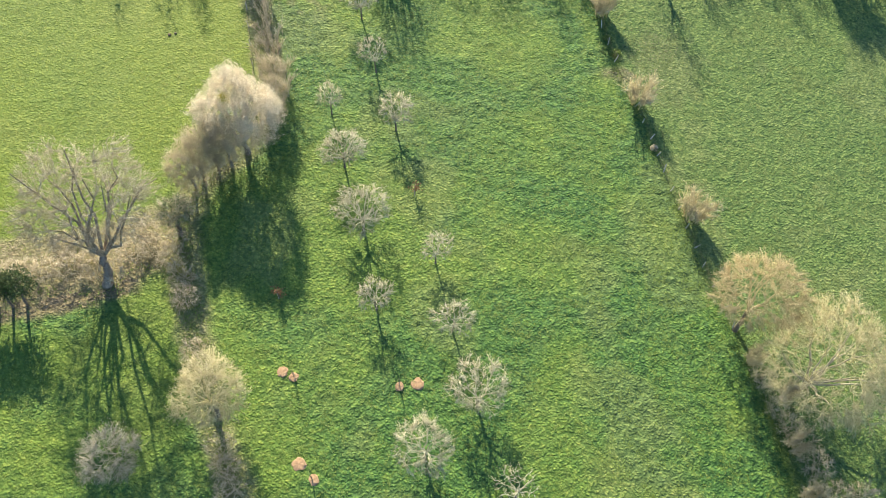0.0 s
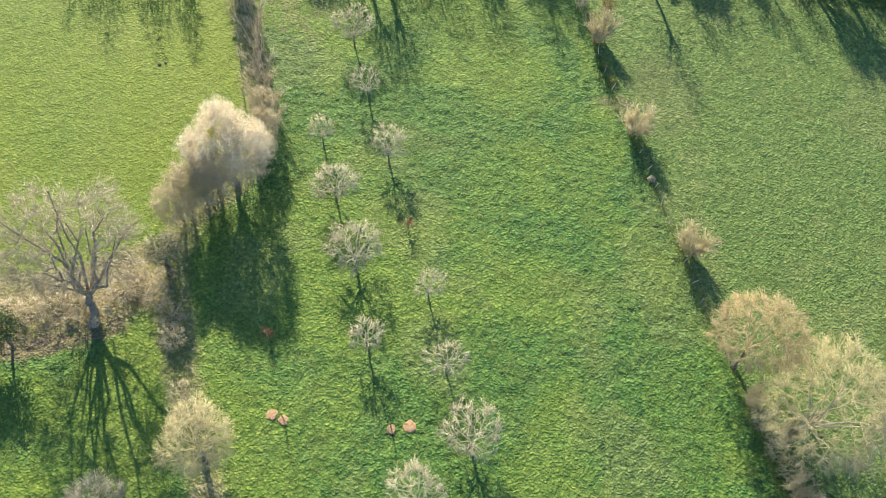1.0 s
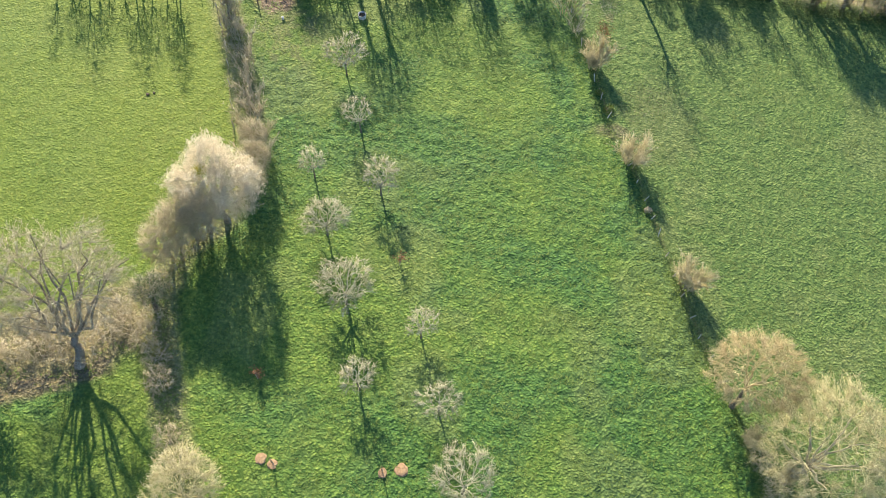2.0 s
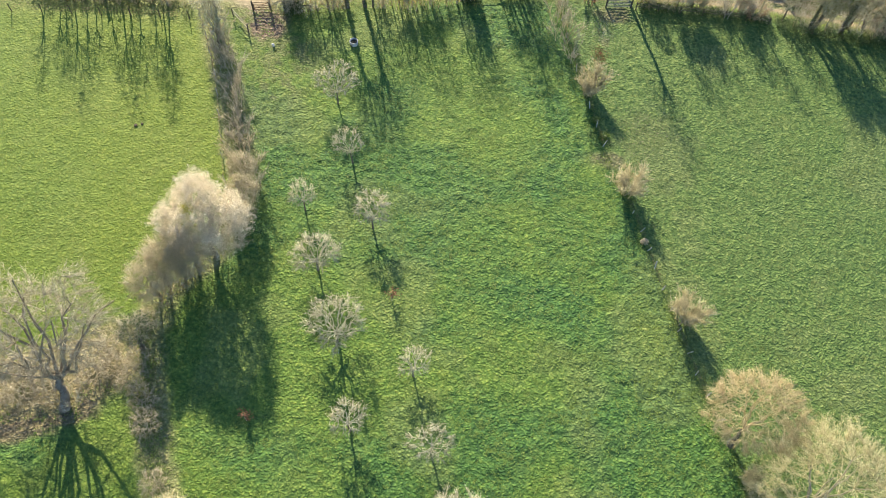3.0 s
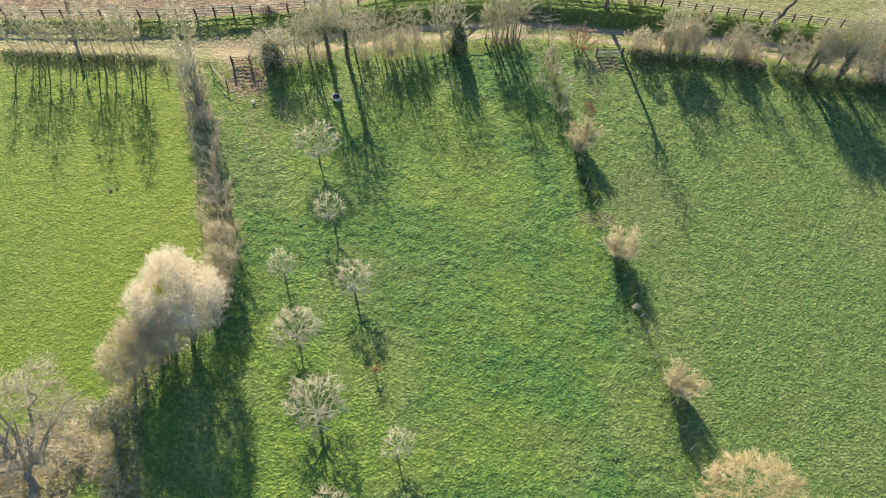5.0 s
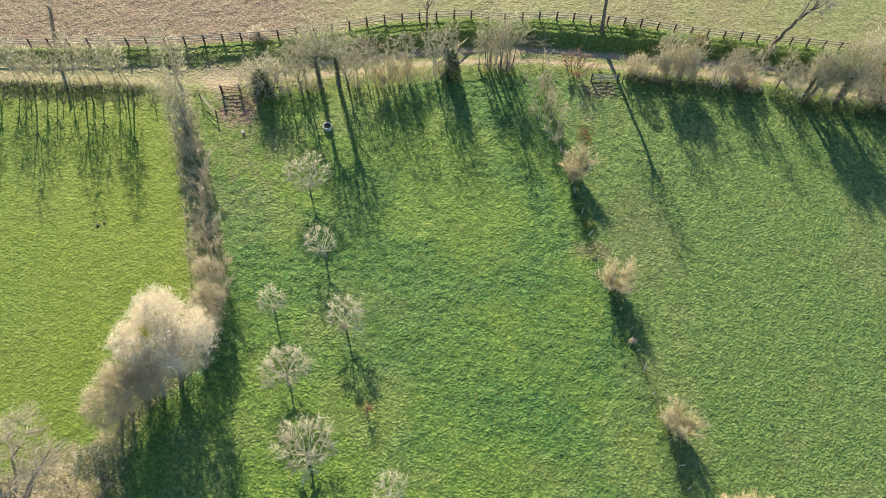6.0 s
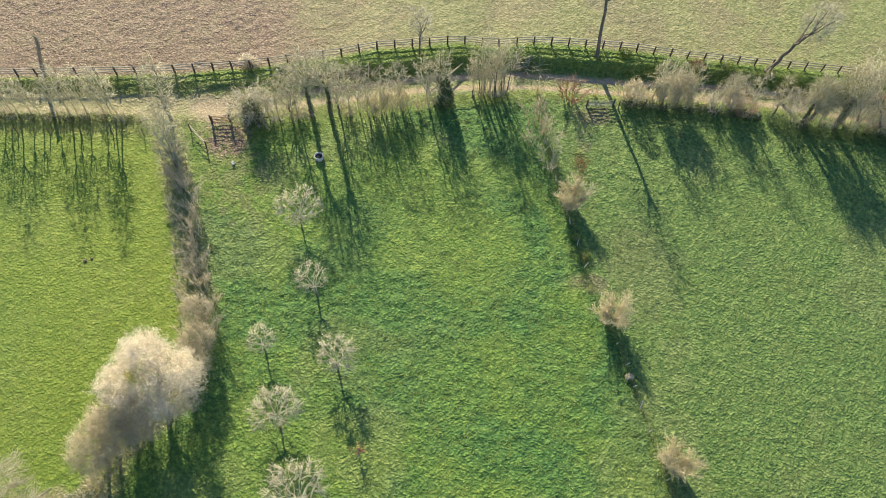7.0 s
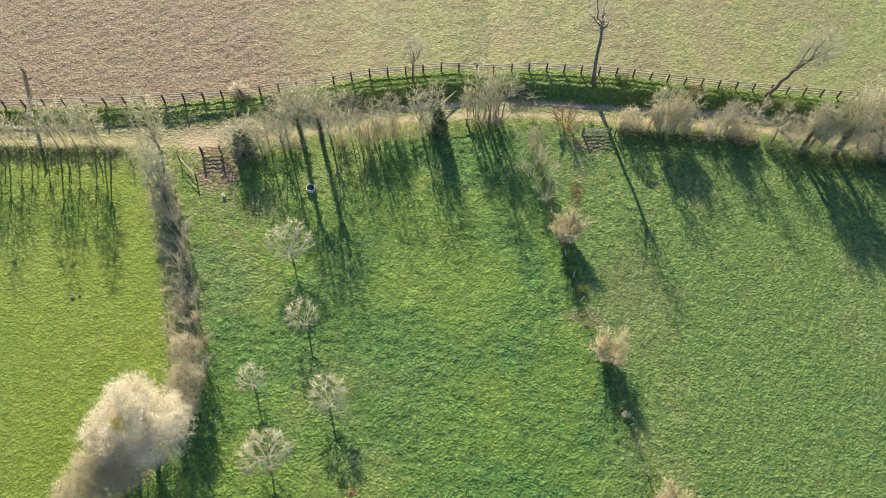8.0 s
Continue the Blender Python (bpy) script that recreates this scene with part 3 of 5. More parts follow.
    clump = fbm(x * 1.7 + y * 0.3, y * 1.9, 61, 2)
    clump2 = fbm(x * 0.62, y * 0.62, 67, 3)
    core = (x > -55) & (x < 66) & (y > 3) & (y < 113)
    amp = np.where(core, (0.13 + 0.10 * lush) * (1 - 0.8 * calm), 0.0)
    z = land(x, y) + amp * ((clump - 0.4) * 1.25 + (clump2 - 0.5) * 0.9) - 0.05
    z = z + np.where(core, soil * 0.12 * (lattice(x * 2.4, y * 2.4, 71) - 0.5), 0)
    far = np.hypot(x, y - 60)
    z = z + smooth(150, 500, far) * 14 * fbm(x * 0.004, y * 0.004, 81, 3)
    global SHEET
    SHEET = (gx, gy, z.reshape(len(gy), len(gx)))
    nx, ny = len(gx), len(gy)
    i = (np.arange(ny - 1)[:, None] * nx + np.arange(nx - 1)[None]).ravel()
    me = mesh_from("ground", np.stack([x, y, z], 1), [np.stack([i, i + 1, i + 1 + nx, i + nx], 1)], M_GROUND, True)
    worn = np.maximum(np.maximum(lane, 0.68 * left), 0.6 * beyond)
    for name, val in (("worn", worn), ("left", left), ("right", right), ("lush", lush), ("dry", dry), ("soil", soil), ("lane", lane)):
        a = me.attributes.new(name, "FLOAT", "POINT")
        a.data.foreach_set("value", np.clip(val, 0, 1).astype(np.float32))
    return tagged(new("ground", me), "sloping spring pasture of tussocky green grass with worn bare earth", "ground", kind="structure")


build_ground()

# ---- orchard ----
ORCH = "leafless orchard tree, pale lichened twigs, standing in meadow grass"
THIN = "small leafless orchard tree with sparse pale branches"
# foot, crown's middle over the foot, half widths, twigs, thickness
for k, (x, y, cx, cy, cz, rx, rz, n2, n3, n4, tr) in enumerate((
        (4.2, 17.5, -0.1, 0.6, 3.0, 2.8, 1.5, 60, 260, 1700, 0.12), (-5.9, 26.0, -0.2, 0.4, 2.5, 1.8, 1.1, 36, 110, 700, 0.10),
        (-0.7, 31.6, 0.1, 0.6, 2.2, 1.5, 1.2, 30, 80, 520, 0.085), (1.5, 24.6, 0.1, 0.4, 2.5, 2.0, 0.9, 34, 100, 650, 0.09),
        (-8.1, 34.4, -0.1, 0.6, 2.8, 2.75, 1.6, 60, 260, 1700, 0.13), (-11.6, 62.4, 0.0, 0.5, 3.0, 2.6, 1.2, 44, 150, 1000, 0.085),
        (-9.1, 54.7, -0.2, 0.6, 2.7, 1.75, 1.3, 30, 70, 420, 0.09), (-6.1, 47.0, 0.0, 0.6, 2.8, 2.0, 1.1, 38, 130, 900, 0.10),
        (-13.1, 48.2, -0.1, 0.5, 2.5, 1.5, 0.9, 26, 70, 420, 0.08), (-10.9, 41.6, 0.0, 0.5, 2.7, 2.4, 1.4, 50, 190, 1300, 0.10),
        (-0.1, 12.3, -0.1, 0.6, 2.9, 2.85, 1.6, 60, 280, 1900, 0.13), (7.9, 9.7, -0.1, 0.5, 2.6, 2.1, 1.1, 34, 50, 160, 0.11))):
    full = n3 > 140
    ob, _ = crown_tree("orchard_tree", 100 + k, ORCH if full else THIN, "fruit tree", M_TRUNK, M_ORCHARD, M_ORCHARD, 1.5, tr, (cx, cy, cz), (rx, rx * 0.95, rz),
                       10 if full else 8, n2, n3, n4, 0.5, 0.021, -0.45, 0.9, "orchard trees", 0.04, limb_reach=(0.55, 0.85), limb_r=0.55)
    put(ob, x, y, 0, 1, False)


def sapling():
    ob = thing("sapling", (0, 0, 0), "staked young sapling on a disc of bare orange soil", "sapling", "planted saplings")
    rs = rs_for(5)
    w = Wood()
    w.rods(np.array([[0, 0, -0.1], [0, 0, 0.8]]), np.array([[0.0, 0.02, 0.8], [0.03, 0.02, 1.7]]), [0.03, 0.022], [0.022, 0.012], 5)
    a0, a1 = sprout(rs, np.array([[0, 0, 0.8]]), np.array([[0.03, 0.02, 1.7]]), 22, 0.4, 0.8, 0.6, 0.3, 0.01)
    w.spikes(a0, a1, 0.010)
    part("stem", w.mesh("stem", M_TRUNK), ob)
    w = Wood()
    w.rods(np.array([[0.10, 0, -0.2]]), np.array([[0.10, 0, 1.15]]), 0.035, 0.035, 6)
    part("stake", w.mesh("stake", M_RAIL), ob)
    return ob


def soil_disc(x, y, r, seed, label):
    bm = bmesh.new()
    rs = rs_for(seed)
    c = bm.verts.new((0, 0, 0.10))
    rings = []
    for k, (f, up) in enumerate(((0.55, 0.085), (0.85, 0.05), (1.05, -0.10))):
        rings.append([bm.verts.new((r * f * math.cos(a) * s, r * f * math.sin(a) * s, up + rs.uniform(-0.02, 0.02))) for a, s in
                      ((2 * math.pi * i / 14, rs.uniform(0.85, 1.15)) for i in range(14))])
    for i in range(14):
        j = (i + 1) % 14
        bm.faces.new((c, rings[0][i], rings[0][j]))
        for k in (0, 1):
            bm.faces.new((rings[k][i], rings[k + 1][i], rings[k + 1][j], rings[k][j]))
    me = bpy.data.meshes.new("soil_patch")
    bm.to_mesh(me)
    bm.free()
    me.materials.append(M_SOIL)
    ob = new("soil_patch", me)
    ob.matrix_basis = Matrix.Translation(at(x, y, 0.0))
    return tagged(ob, label, "soil patch")


sap = sapling()
for k, (x, y) in enumerate(((-12.5, 18.6), (-3.0, 18.7), (-9.5, 9.7), (-15.0, 26.1), (-3.4, 39.2))):
    put(sap, x, y, 70 * k, 1.0, k > 0)
for k, (x, y, r) in enumerate(((-12.5, 18.6, 0.5), (-13.6, 18.95, 0.55), (-3.0, 18.7, 0.45), (-1.4, 19.1, 0.6), (-9.5, 9.7, 0.55), (-10.9, 10.9, 0.62))):
    soil_disc(x, y, r, 40 + k, "low mound of bare orange soil in the grass")


def rusty_bush(x, y, seed):
    ob = thing("rusty_sapling", at(x, y), "young sapling holding withered rust-red leaves", "sapling")
    rs = rs_for(seed)
    w = Wood()
    w.rods(np.array([[0, 0, -0.1]]), np.array([[0.02, 0, 1.1]]), 0.03, 0.015, 5)
    a0, a1 = sprout(rs, np.array([[0, 0, 0.4]]), np.array([[0.02, 0, 1.1]]), 26, 0.5, 0.6, 0.8, 0.2, 0.01)
    w.spikes(a0, a1, 0.01)
    part("stem", w.mesh("stem", M_TRUNK), ob)
    w = Wood()
    w.leaves(a1 + rs.normal(0, 0.08, a1.shape), 0.08, rs)
    w.leaves(np.repeat(a1, 4, 0) + rs.normal(0, 0.14, (len(a1) * 4, 3)), 0.08, rs)
    part("leaves", w.mesh("leaves", M_RUST), ob)


rusty_bush(-15.05, 26.3, 3)
rusty_bush(-3.35, 39.4, 4)

# ---- left-hand hedge with its trees ----
HEDGE_LABEL = "leafless brown hedge shrub in the field hedgerow"
hedge = [bush("hedge_shrub", 200 + k, HEDGE_LABEL, M_HEDGE, 1.6, 2.5, 100, 800, "hedgerow shrubs", 0.015)[0] for k in range(3)]
grey = [bush("hedge_shrub", 210 + k, "leafless grey-brown thorn shrub in the field hedgerow", M_GREY, 2.0, 3.4, 110, 900, "hedgerow shrubs", 0.015)[0] for k in range(2)]
tallh = [coppice("hedgerow_thorn", 220 + k, "tall leafless thorn with fine fawn shoots in the hedgerow", M_HEDGE if k else M_GREY, 9, 0.9, 3.9, 0.46, 700, 0.015, "hedgerow thorns") for k in range(3)]
rsh = rs_for(77)
for x, y, kind, size in (
        (-14.6, 5.0, 0, 0.9), (-15.8, 8.0, 1, 0.85), (-16.6, 9.8, 2, 0.9), (-17.4, 11.4, 0, 0.9), (-19.9, 17.8, 1, 0.8), (-21.4, 19.8, 2, 0.8),
        (-23.0, 24.6, 1, 0.9), (-23.9, 27.0, 2, 0.9), (-25.2, 28.6, 0, 0.9), (-25.5, 30.6, 1, 0.8),
        (-25.5, 34.4, 0, 0.8), (-25.2, 37.0, 2, 1.0), (-23.9, 38.9, 0, 0.9), (-22.8, 40.1, 1, 0.9),
        (-21.6, 56.4, 1, 0.8), (-25.0, 66.4, 0, 0.9)):
    plant((hedge + grey)[kind], x + rsh.uniform(-0.3, 0.3), y, rsh.uniform(0, 360), size, size_z=size * rsh.uniform(0.95, 1.2))
for k, y in enumerate((45.4, 47.0, 48.9, 50.9, 52.8, 54.8, 57.0, 59.4, 61.8, 64.4, 67.0, 69.8)):
    size = (1.0, 0.86, 1.05, 0.8, 0.95, 1.05, 0.82, 0.92)[k % 8]
    plant(tallh[k % 3], float(np.interp(y, LH_Y, LH_X)) + 0.7 + rsh.uniform(-0.3, 0.5), y - 0.8, rsh.uniform(0, 360), size * 0.92, size_z=size)
for x, y, kind, size in ((-27.4, 28.0, 0, 0.9), (-29.3, 27.3, 1, 1.0), (-32.6, 26.0, 2, 1.0), (-34.6, 25.2, 0, 1.0), (-36.6, 24.5, 1, 0.95), (-38.6, 23.9, 2, 1.0), (-40.6, 23.2, 0, 1.0), (-42.8, 22.4, 1, 1.0), (-28.6, 29.6, 1, 0.9), (-35.4, 27.4, 2, 0.9)):
    plant(hedge[kind], x, y + 1.7, rsh.uniform(0, 360), size, size_z=size * 0.7)

oak, _ = crown_tree("oak_tree", 301, "large bare oak with thick forked limbs at the hedge corner", "tree", M_LIMB, M_LIMB, M_OAK, 1.8, 0.42, (-0.5, 3.8, 8.5), (6.2, 5.4, 5.6), 12, 190, 1500, 8000, 0.6, 0.016, -0.8, 0.9, crook=0.03, limb_low=-0.15, limb_reach=(0.62, 0.95), limb_r=0.42)
put(oak, -30.9, 25.8, 0, 1, False)
for k, (x, y, size) in enumerate(((-30.2, 26.4, 0.6), (-31.9, 26.2, 0.55))):
    plant(tallh[k % 3], x, y, 70 * k, size)
white, wt = crown_tree("blossom_tree", 302, "tall cherry tree covered in white blossom at the hedge", "tree", M_TRUNK, M_HEDGE, M_HEDGE, 1.7, 0.28, (-0.2, 0.8, 5.5), (4.0, 3.7, 4.2), 10, 110, 1300, 7000, 0.65, 0.017, -0.85, 0.6)
rs = rs_for(9)
w = Wood()
tips = np.concatenate([wt[3], wt[1], wt[2], wt[3]])
tips = tips[np.linalg.norm((tips - wt[4]) / np.array([4.0, 3.7, 4.2]), axis=1) > 0.5]
thin = 0.10 + 0.95 * smooth(-2.2, 2.4, tips[:, 2] - wt[4][2] + 0.35 * (tips[:, 1] - wt[4][1])) * (0.45 + lattice(tips[:, 0] * 1.1, tips[:, 1] * 1.1 + tips[:, 2] * 0.9, 12))
tips = tips[rs.uniform(0, 1, len(tips)) < thin]
w.leaves(np.repeat(tips, 3, 0) + rs.normal(0, 0.10, (len(tips) * 3, 3)), 0.052, rs)
part("blossom", w.mesh("blossom", M_BLOSSOM), [c for c in white.children if c.name.startswith("crown")][0], "white blossom clusters")
w = Wood()
u = unit(rs.normal(0, 1, (420, 3)))
w.leaves(wt[4] + np.array([-0.6, -0.6, 3.1]) + u * rs.uniform(0.2, 0.75, (420, 1)), 0.06, rs)
part("mistletoe", w.mesh("mistletoe", M_MISTLE), [c for c in white.children if c.name.startswith("crown")][0], "yellow-green mistletoe clump")["kind"] = "stuff"
put(white, -21.0, 42.0, 0, 1, False)


def ivy_on(ob, pts, count, size, seed, spread=0.25, mat=M_IVY, label="dark green ivy"):
    rs = rs_for(seed)
    p = pts[rs.choice(len(pts), count)] + rs.normal(0, spread, (count, 3))
    p[:, 2] = np.maximum(p[:, 2], 0.05)
    w = Wood()
    w.leaves(p, size, rs)
    part("ivy", w.mesh("ivy", mat), [c for c in ob.children if c.name.startswith("trunk")][0], label)


thick = []
for k in range(3):
    ob, tw = crown_tree("thicket_tree", 310 + k, "slender leafless thicket tree in the overgrown hedge", "tree", M_TRUNK, M_HEDGE, M_HEDGE, 2.0, 0.13, (0.1, 0.3, 4.2), (2.4, 2.4, 2.6), 7, 60, 320, 1800, 0.55, 0.020, -0.7, 0.6)
    w = Wood()
    tip = np.concatenate([tw[1], tw[3]])
    w.leaves(np.repeat(tip, 2, 0) + rs.normal(0, 0.08, (len(tip) * 2, 3)), 0.034, rs)
    part("bud_cover", w.mesh("bud_cover", M_CATKIN), [c for c in ob.children if c.name.startswith("crown")][0], "pale tan catkins")
    thick.append(ob)
for k, (x, y, kind, size) in enumerate(((-24.6, 38.2, 0, 1.0), (-23.4, 39.6, 1, 1.0), (-25.2, 37.2, 2, 0.9), (-22.3, 40.4, 2, 1.1), (28.2, 83.3, 1, 0.72), (30.2, 83.5, 2, 0.75), (36.6, 83.3, 0, 0.55), (24.6, 83.2, 2, 0.6), (-18.9, 46.0, 2, 0.66), (-19.1, 48.2, 0, 0.70), (-19.5, 50.8, 1, 0.66))):
    put(thick[kind], x, y, 77 * k, size, k not in (0, 1, 2))
ivyt, tw = crown_tree("ivy_clad_tree", 320, "crooked small tree wrapped in dark ivy at the hedge end", "tree", M_TRUNK, M_GREY, M_GREY, 2.2, 0.2, (0.2, 0.5, 3.6), (1.7, 1.6, 1.7), 6, 40, 200, 1100, 0.5, 0.015, -0.6, 0.6)
ivy_on(ivyt, np.concatenate([tw[0], tw[1], np.stack([np.full(60, 0.1), np.full(60, 0.25), np.linspace(0.5, 3.4, 60)], 1)]), 2200, 0.075, 5)
put(ivyt, -25.5, 31.8, 0, 1, False)
poll, _ = crown_tree("willow_tree", 330, "bare yellow-twigged willow with dense shoots in the hedge", "tree", M_TRUNK, M_YELLOW, M_YELLOW, 2.6, 0.25, (-0.1, 0.9, 4.4), (3.2, 3.1, 2.9), 11, 90, 520, 4600, 0.6, 0.017, -0.6, 0.6, limb_r=0.4)
put(poll, -18.3, 14.2, 0, 1, False)
greyt, _ = bush("grey_thorn_bush", 331, "round grey leafless thorn bush standing alone in grass", M_GREY, 2.6, 3.6, 420, 2200, twig_r=0.019)
put(greyt, -26.0, 9.8, 0, 1, False)

# ---- right-hand line: bushes, trees ----
tan = [coppice("field_bush", 400 + k, "rounded tan leafless bush on the field boundary", M_TAN, 22, 0.6, 3.4, 0.40, 3000, 0.015, "boundary bushes", bare=0.1) for k in range(2)]
for k, (x, y, kind, size) in enumerate(((16.9, 67.9, 0, 1.0), (20.7, 54.7, 1, 1.0), (25.8, 40.3, 0, 1.0), (14.6, 72.6, 0, 0.9), (13.6, 75.6, 1, 1.1), (13.2, 78.6, 0, 1.15))):
    plant(tan[kind] if k < 3 else tallh[k % 3], x, y, 50 * k, size * 1.28 if k < 3 else size * 0.85, size_z=size * 1.1 if k < 3 else size * 0.85)
orange, _ = crown_tree("orange_willow", 410, "bare orange-tinged willow with a dense round crown", "tree", M_TRUNK, M_ORANGE, M_ORANGE, 2.6, 0.22, (0.9, 1.9, 5.2), (4.5, 4.0, 3.6), 11, 130, 900, 7000, 0.6, 0.017, -0.65, 0.6, limb_r=0.4)
put(orange, 29.2, 27.8, 0, 1, False)
big, _ = crown_tree("yellow_willow", 411, "large bare yellow-grey willow with pale forked limbs", "tree", M_OAK, M_OAK, M_YELLOW, 2.6, 0.34, (2.6, 1.6, 5.6), (7.0, 6.2, 5.2), 13, 170, 1200, 11000, 0.75, 0.018, -0.55, 0.7, limb_r=0.4)
put(big, 33.2, 21.2, 0, 1, False)
for k, (x, y, size) in enumerate(((30.4, 24.6, 0.8), (31.2, 22.8, 0.85), (32.0, 20.0, 0.8), (33.4, 16.6, 1.0), (35.0, 14.8, 1.1), (36.4, 12.2, 1.1), (34.0, 12.0, 0.9), (38.9, 12.4, 1.1), (33.0, 18.4, 0.9), (33.4, 21.6, 0.8))):
    put(tan[k % 2] if k % 3 == 0 else hedge[k % 3], x, y, 61 * k, size * 0.9, True)

# ---- lane side hedge ----
rsl = rs_for(88)
for k in range(9):
    x = -46 + k * 1.9
    y = float(np.interp(x, LANE_X, LANE_Y)) - 2.0
    plant(hedge[k % 3], x, y, rsl.uniform(0, 360), rsl.uniform(0.4, 0.6), size_z=rsl.uniform(0.5, 0.8))
for x, y, src, size in (
        (-19.2, 75.8, grey[0], 1.25), (-18.0, 75.6, grey[1], 1.2), (-16.0, 76.2, hedge[0], 0.7), (-14.2, 76.6, hedge[1], 0.8),
        (-12.8, 77.0, hedge[2], 0.7), (-8.2, 77.8, hedge[1], 0.7), (1.2, 80.4, hedge[2], 0.7), (9.4, 83.0, hedge[0], 0.8), (8.2, 82.6, hedge[1], 0.8), (24.6, 83.2, hedge[0], 0.7),
        (26.6, 83.4, hedge[1], 0.8), (33.4, 83.6, hedge[2], 0.9), (38.6, 83.2, hedge[0], 1.0), (44.6, 82.8, grey[0], 0.8), (48.0, 82.8, grey[1], 0.9),
        (51.0, 83.0, grey[0], 1.0), (54.0, 82.6, hedge[1], 1.2), (57.5, 82.8, grey[1], 1.1), (61.0, 83.0, hedge[0], 1.2)):
    plant(src, x, y, rsl.uniform(0, 360), size)
brushy = [coppice("coppiced_hazel", 230 + k, "upright coppiced hazel with fawn leafless rods by the lane", M_TAN, 15, 1.0, 3.6, 0.26, 1300, 0.014, "coppiced hazels") for k in range(2)]
for x, y, size in ((-6.0, 77.7, 0.82), (-4.8, 78.2, 1.0), (-3.4, 78.6, 1.05), (-2.2, 78.9, 0.85), (-0.4, 79.3, 0.55), (6.4, 82.0, 0.5)):
    plant(brushy[int(10 * size) % 2], x, y, rsl.uniform(0, 360), size)
clump = coppice("ash_clump", 233, "clump of tall grey ash stems growing from one stool", M_LANE, 8, 0.9, 7.6, 0.20, 700, 0.018, "", "tree", M_TRUNK, 0.10, 0.4)
plant(clump, 8.8, 82.8, 0, 1.0)
plant(clump, 7.0, 82.4, 140, 0.72)
russet = coppice("russet_shrub", 234, "low russet-twigged shrub on the lane verge", M_RUSSET, 18, 0.7, 2.7, 0.55, 1300, 0.016)
plant(russet, 17.2, 82.6, 0, 1.0)
plant(russet, 38.0, 83.0, 60, 0.8)
plant(russet, 54.6, 87.4, 140, 1.2)
sallow = coppice("sallow_bush", 235, "tall fan-shaped sallow with yellow-green shoots by the lane", M_YELLOW, 12, 0.6, 4.7, 0.34, 1100, 0.015)
plant(sallow, 28.2, 82.8, 0, 0.88)
plant(sallow, 31.0, 83.0, 120, 0.62)
bleached = coppice("bleached_thorn", 236, "dead thorn with bleached grey branches by the lane", M_BLEACH, 12, 0.6, 3.6, 0.6, 420, 0.02, "", "shrub", M_BLEACH, 0.06, 0.1)
plant(bleached, 34.8, 83.0, 0, 1.0)
plant(bleached, 36.8, 83.6, 150, 0.7)
spindle = coppice("spindly_shrub", 237, "sparse thin-stemmed leafless shrub on the lane verge", M_TAN, 9, 0.5, 2.8, 0.45, 420, 0.014)
for x, y, size in ((23.6, 83.4, 1.0), (25.4, 83.6, 0.8), (13.4, 83.4, 0.8), (20.2, 84.0, 0.5), (-13.6, 76.6, 0.7), (-8.4, 77.6, 0.7)):
    plant(spindle, x, y, 90 * x, size)
lanet = [crown_tree("lane_tree", 500 + k, "tall thin leafless tree beside the dirt lane", "tree", M_TRUNK, M_LANE, M_LANE, 2.6, 0.16, (-0.2, 0.1, 5.4), (1.9, 1.9, 4.0), 10, 50, 130, 800, 0.75, 0.018, -0.9, 1.0, crook=0.05, limb_reach=(0.6, 0.95), fuzz=0.8)[0] for k in range(3)]
for k, (x, y, size) in enumerate(((-14.6, 76.6, 0.7), (-9.4, 77.6, 0.7), (-27.6, 74.6, 1.0), (-25.8, 68.6, 0.95), (42.0, 83.4, 0.7), (-26.6, 71.0, 0.8), (2.0, 80.6, 0.92))):
    put(lanet[k % 3], x, y, 80 * k, size, k > 2)
ivied = []
for k in range(2):
    ob, tw = crown_tree("ivied_lane_tree", 520 + k, "tall leafless lane tree with an ivy-wrapped trunk", "tree", M_TRUNK, M_LANE, M_LANE, 5.0, 0.18, (-0.3, 0.2, 6.9), (2.0, 2.0, 3.8), 10, 60, 150, 700, 0.8, 0.018, -0.5, 1.0, crook=0.03, limb_low=0.25, limb_r=0.42, limb_reach=(0.6, 0.95), fuzz=0.8)
    ivy_on(ob, np.stack([np.linspace(0, -0.2, 80), np.linspace(0, 0.1, 80), np.linspace(0.2, 5.2, 80)], 1), 1300, 0.075, 30 + k, 0.14)
    ivied.append(ob)
for k, (x, y, size) in enumerate(((-12.3, 76.9, 1.0), (-10.3, 77.4, 1.0), (45.0, 82.0, 0.85), (49.4, 82.2, 1.0), (56.4, 82.4, 0.9))):
    put(ivied[k % 2], x, y, 130 * k, size, k > 1)
mantled, tw = crown_tree("ivy_mantled_tree", 530, "lane tree mantled in olive-green ivy up to its crown", "tree", M_TRUNK, M_LANE, M_LANE, 3.2, 0.24, (0.6, 0.3, 5.6), (1.9, 1.7, 3.2), 7, 50, 240, 1300, 0.6, 0.016, -0.8, 0.8)
ivy_on(mantled, np.concatenate([tw[0], tw[1], np.stack([np.full(60, 0.1), np.full(60, 0.1), np.linspace(0.4, 3.4, 60)], 1)]), 1500, 0.085, 36, 0.22, M_OLIVE, "olive-green ivy mantle")
for k, (x, y, size) in enumerate(((45.6, 82.0, 0.9), (49.4, 82.2, 1.1), (56.0, 82.6, 1.1))):
    put(mantled, x, y, 100 * k, size, k > 0)
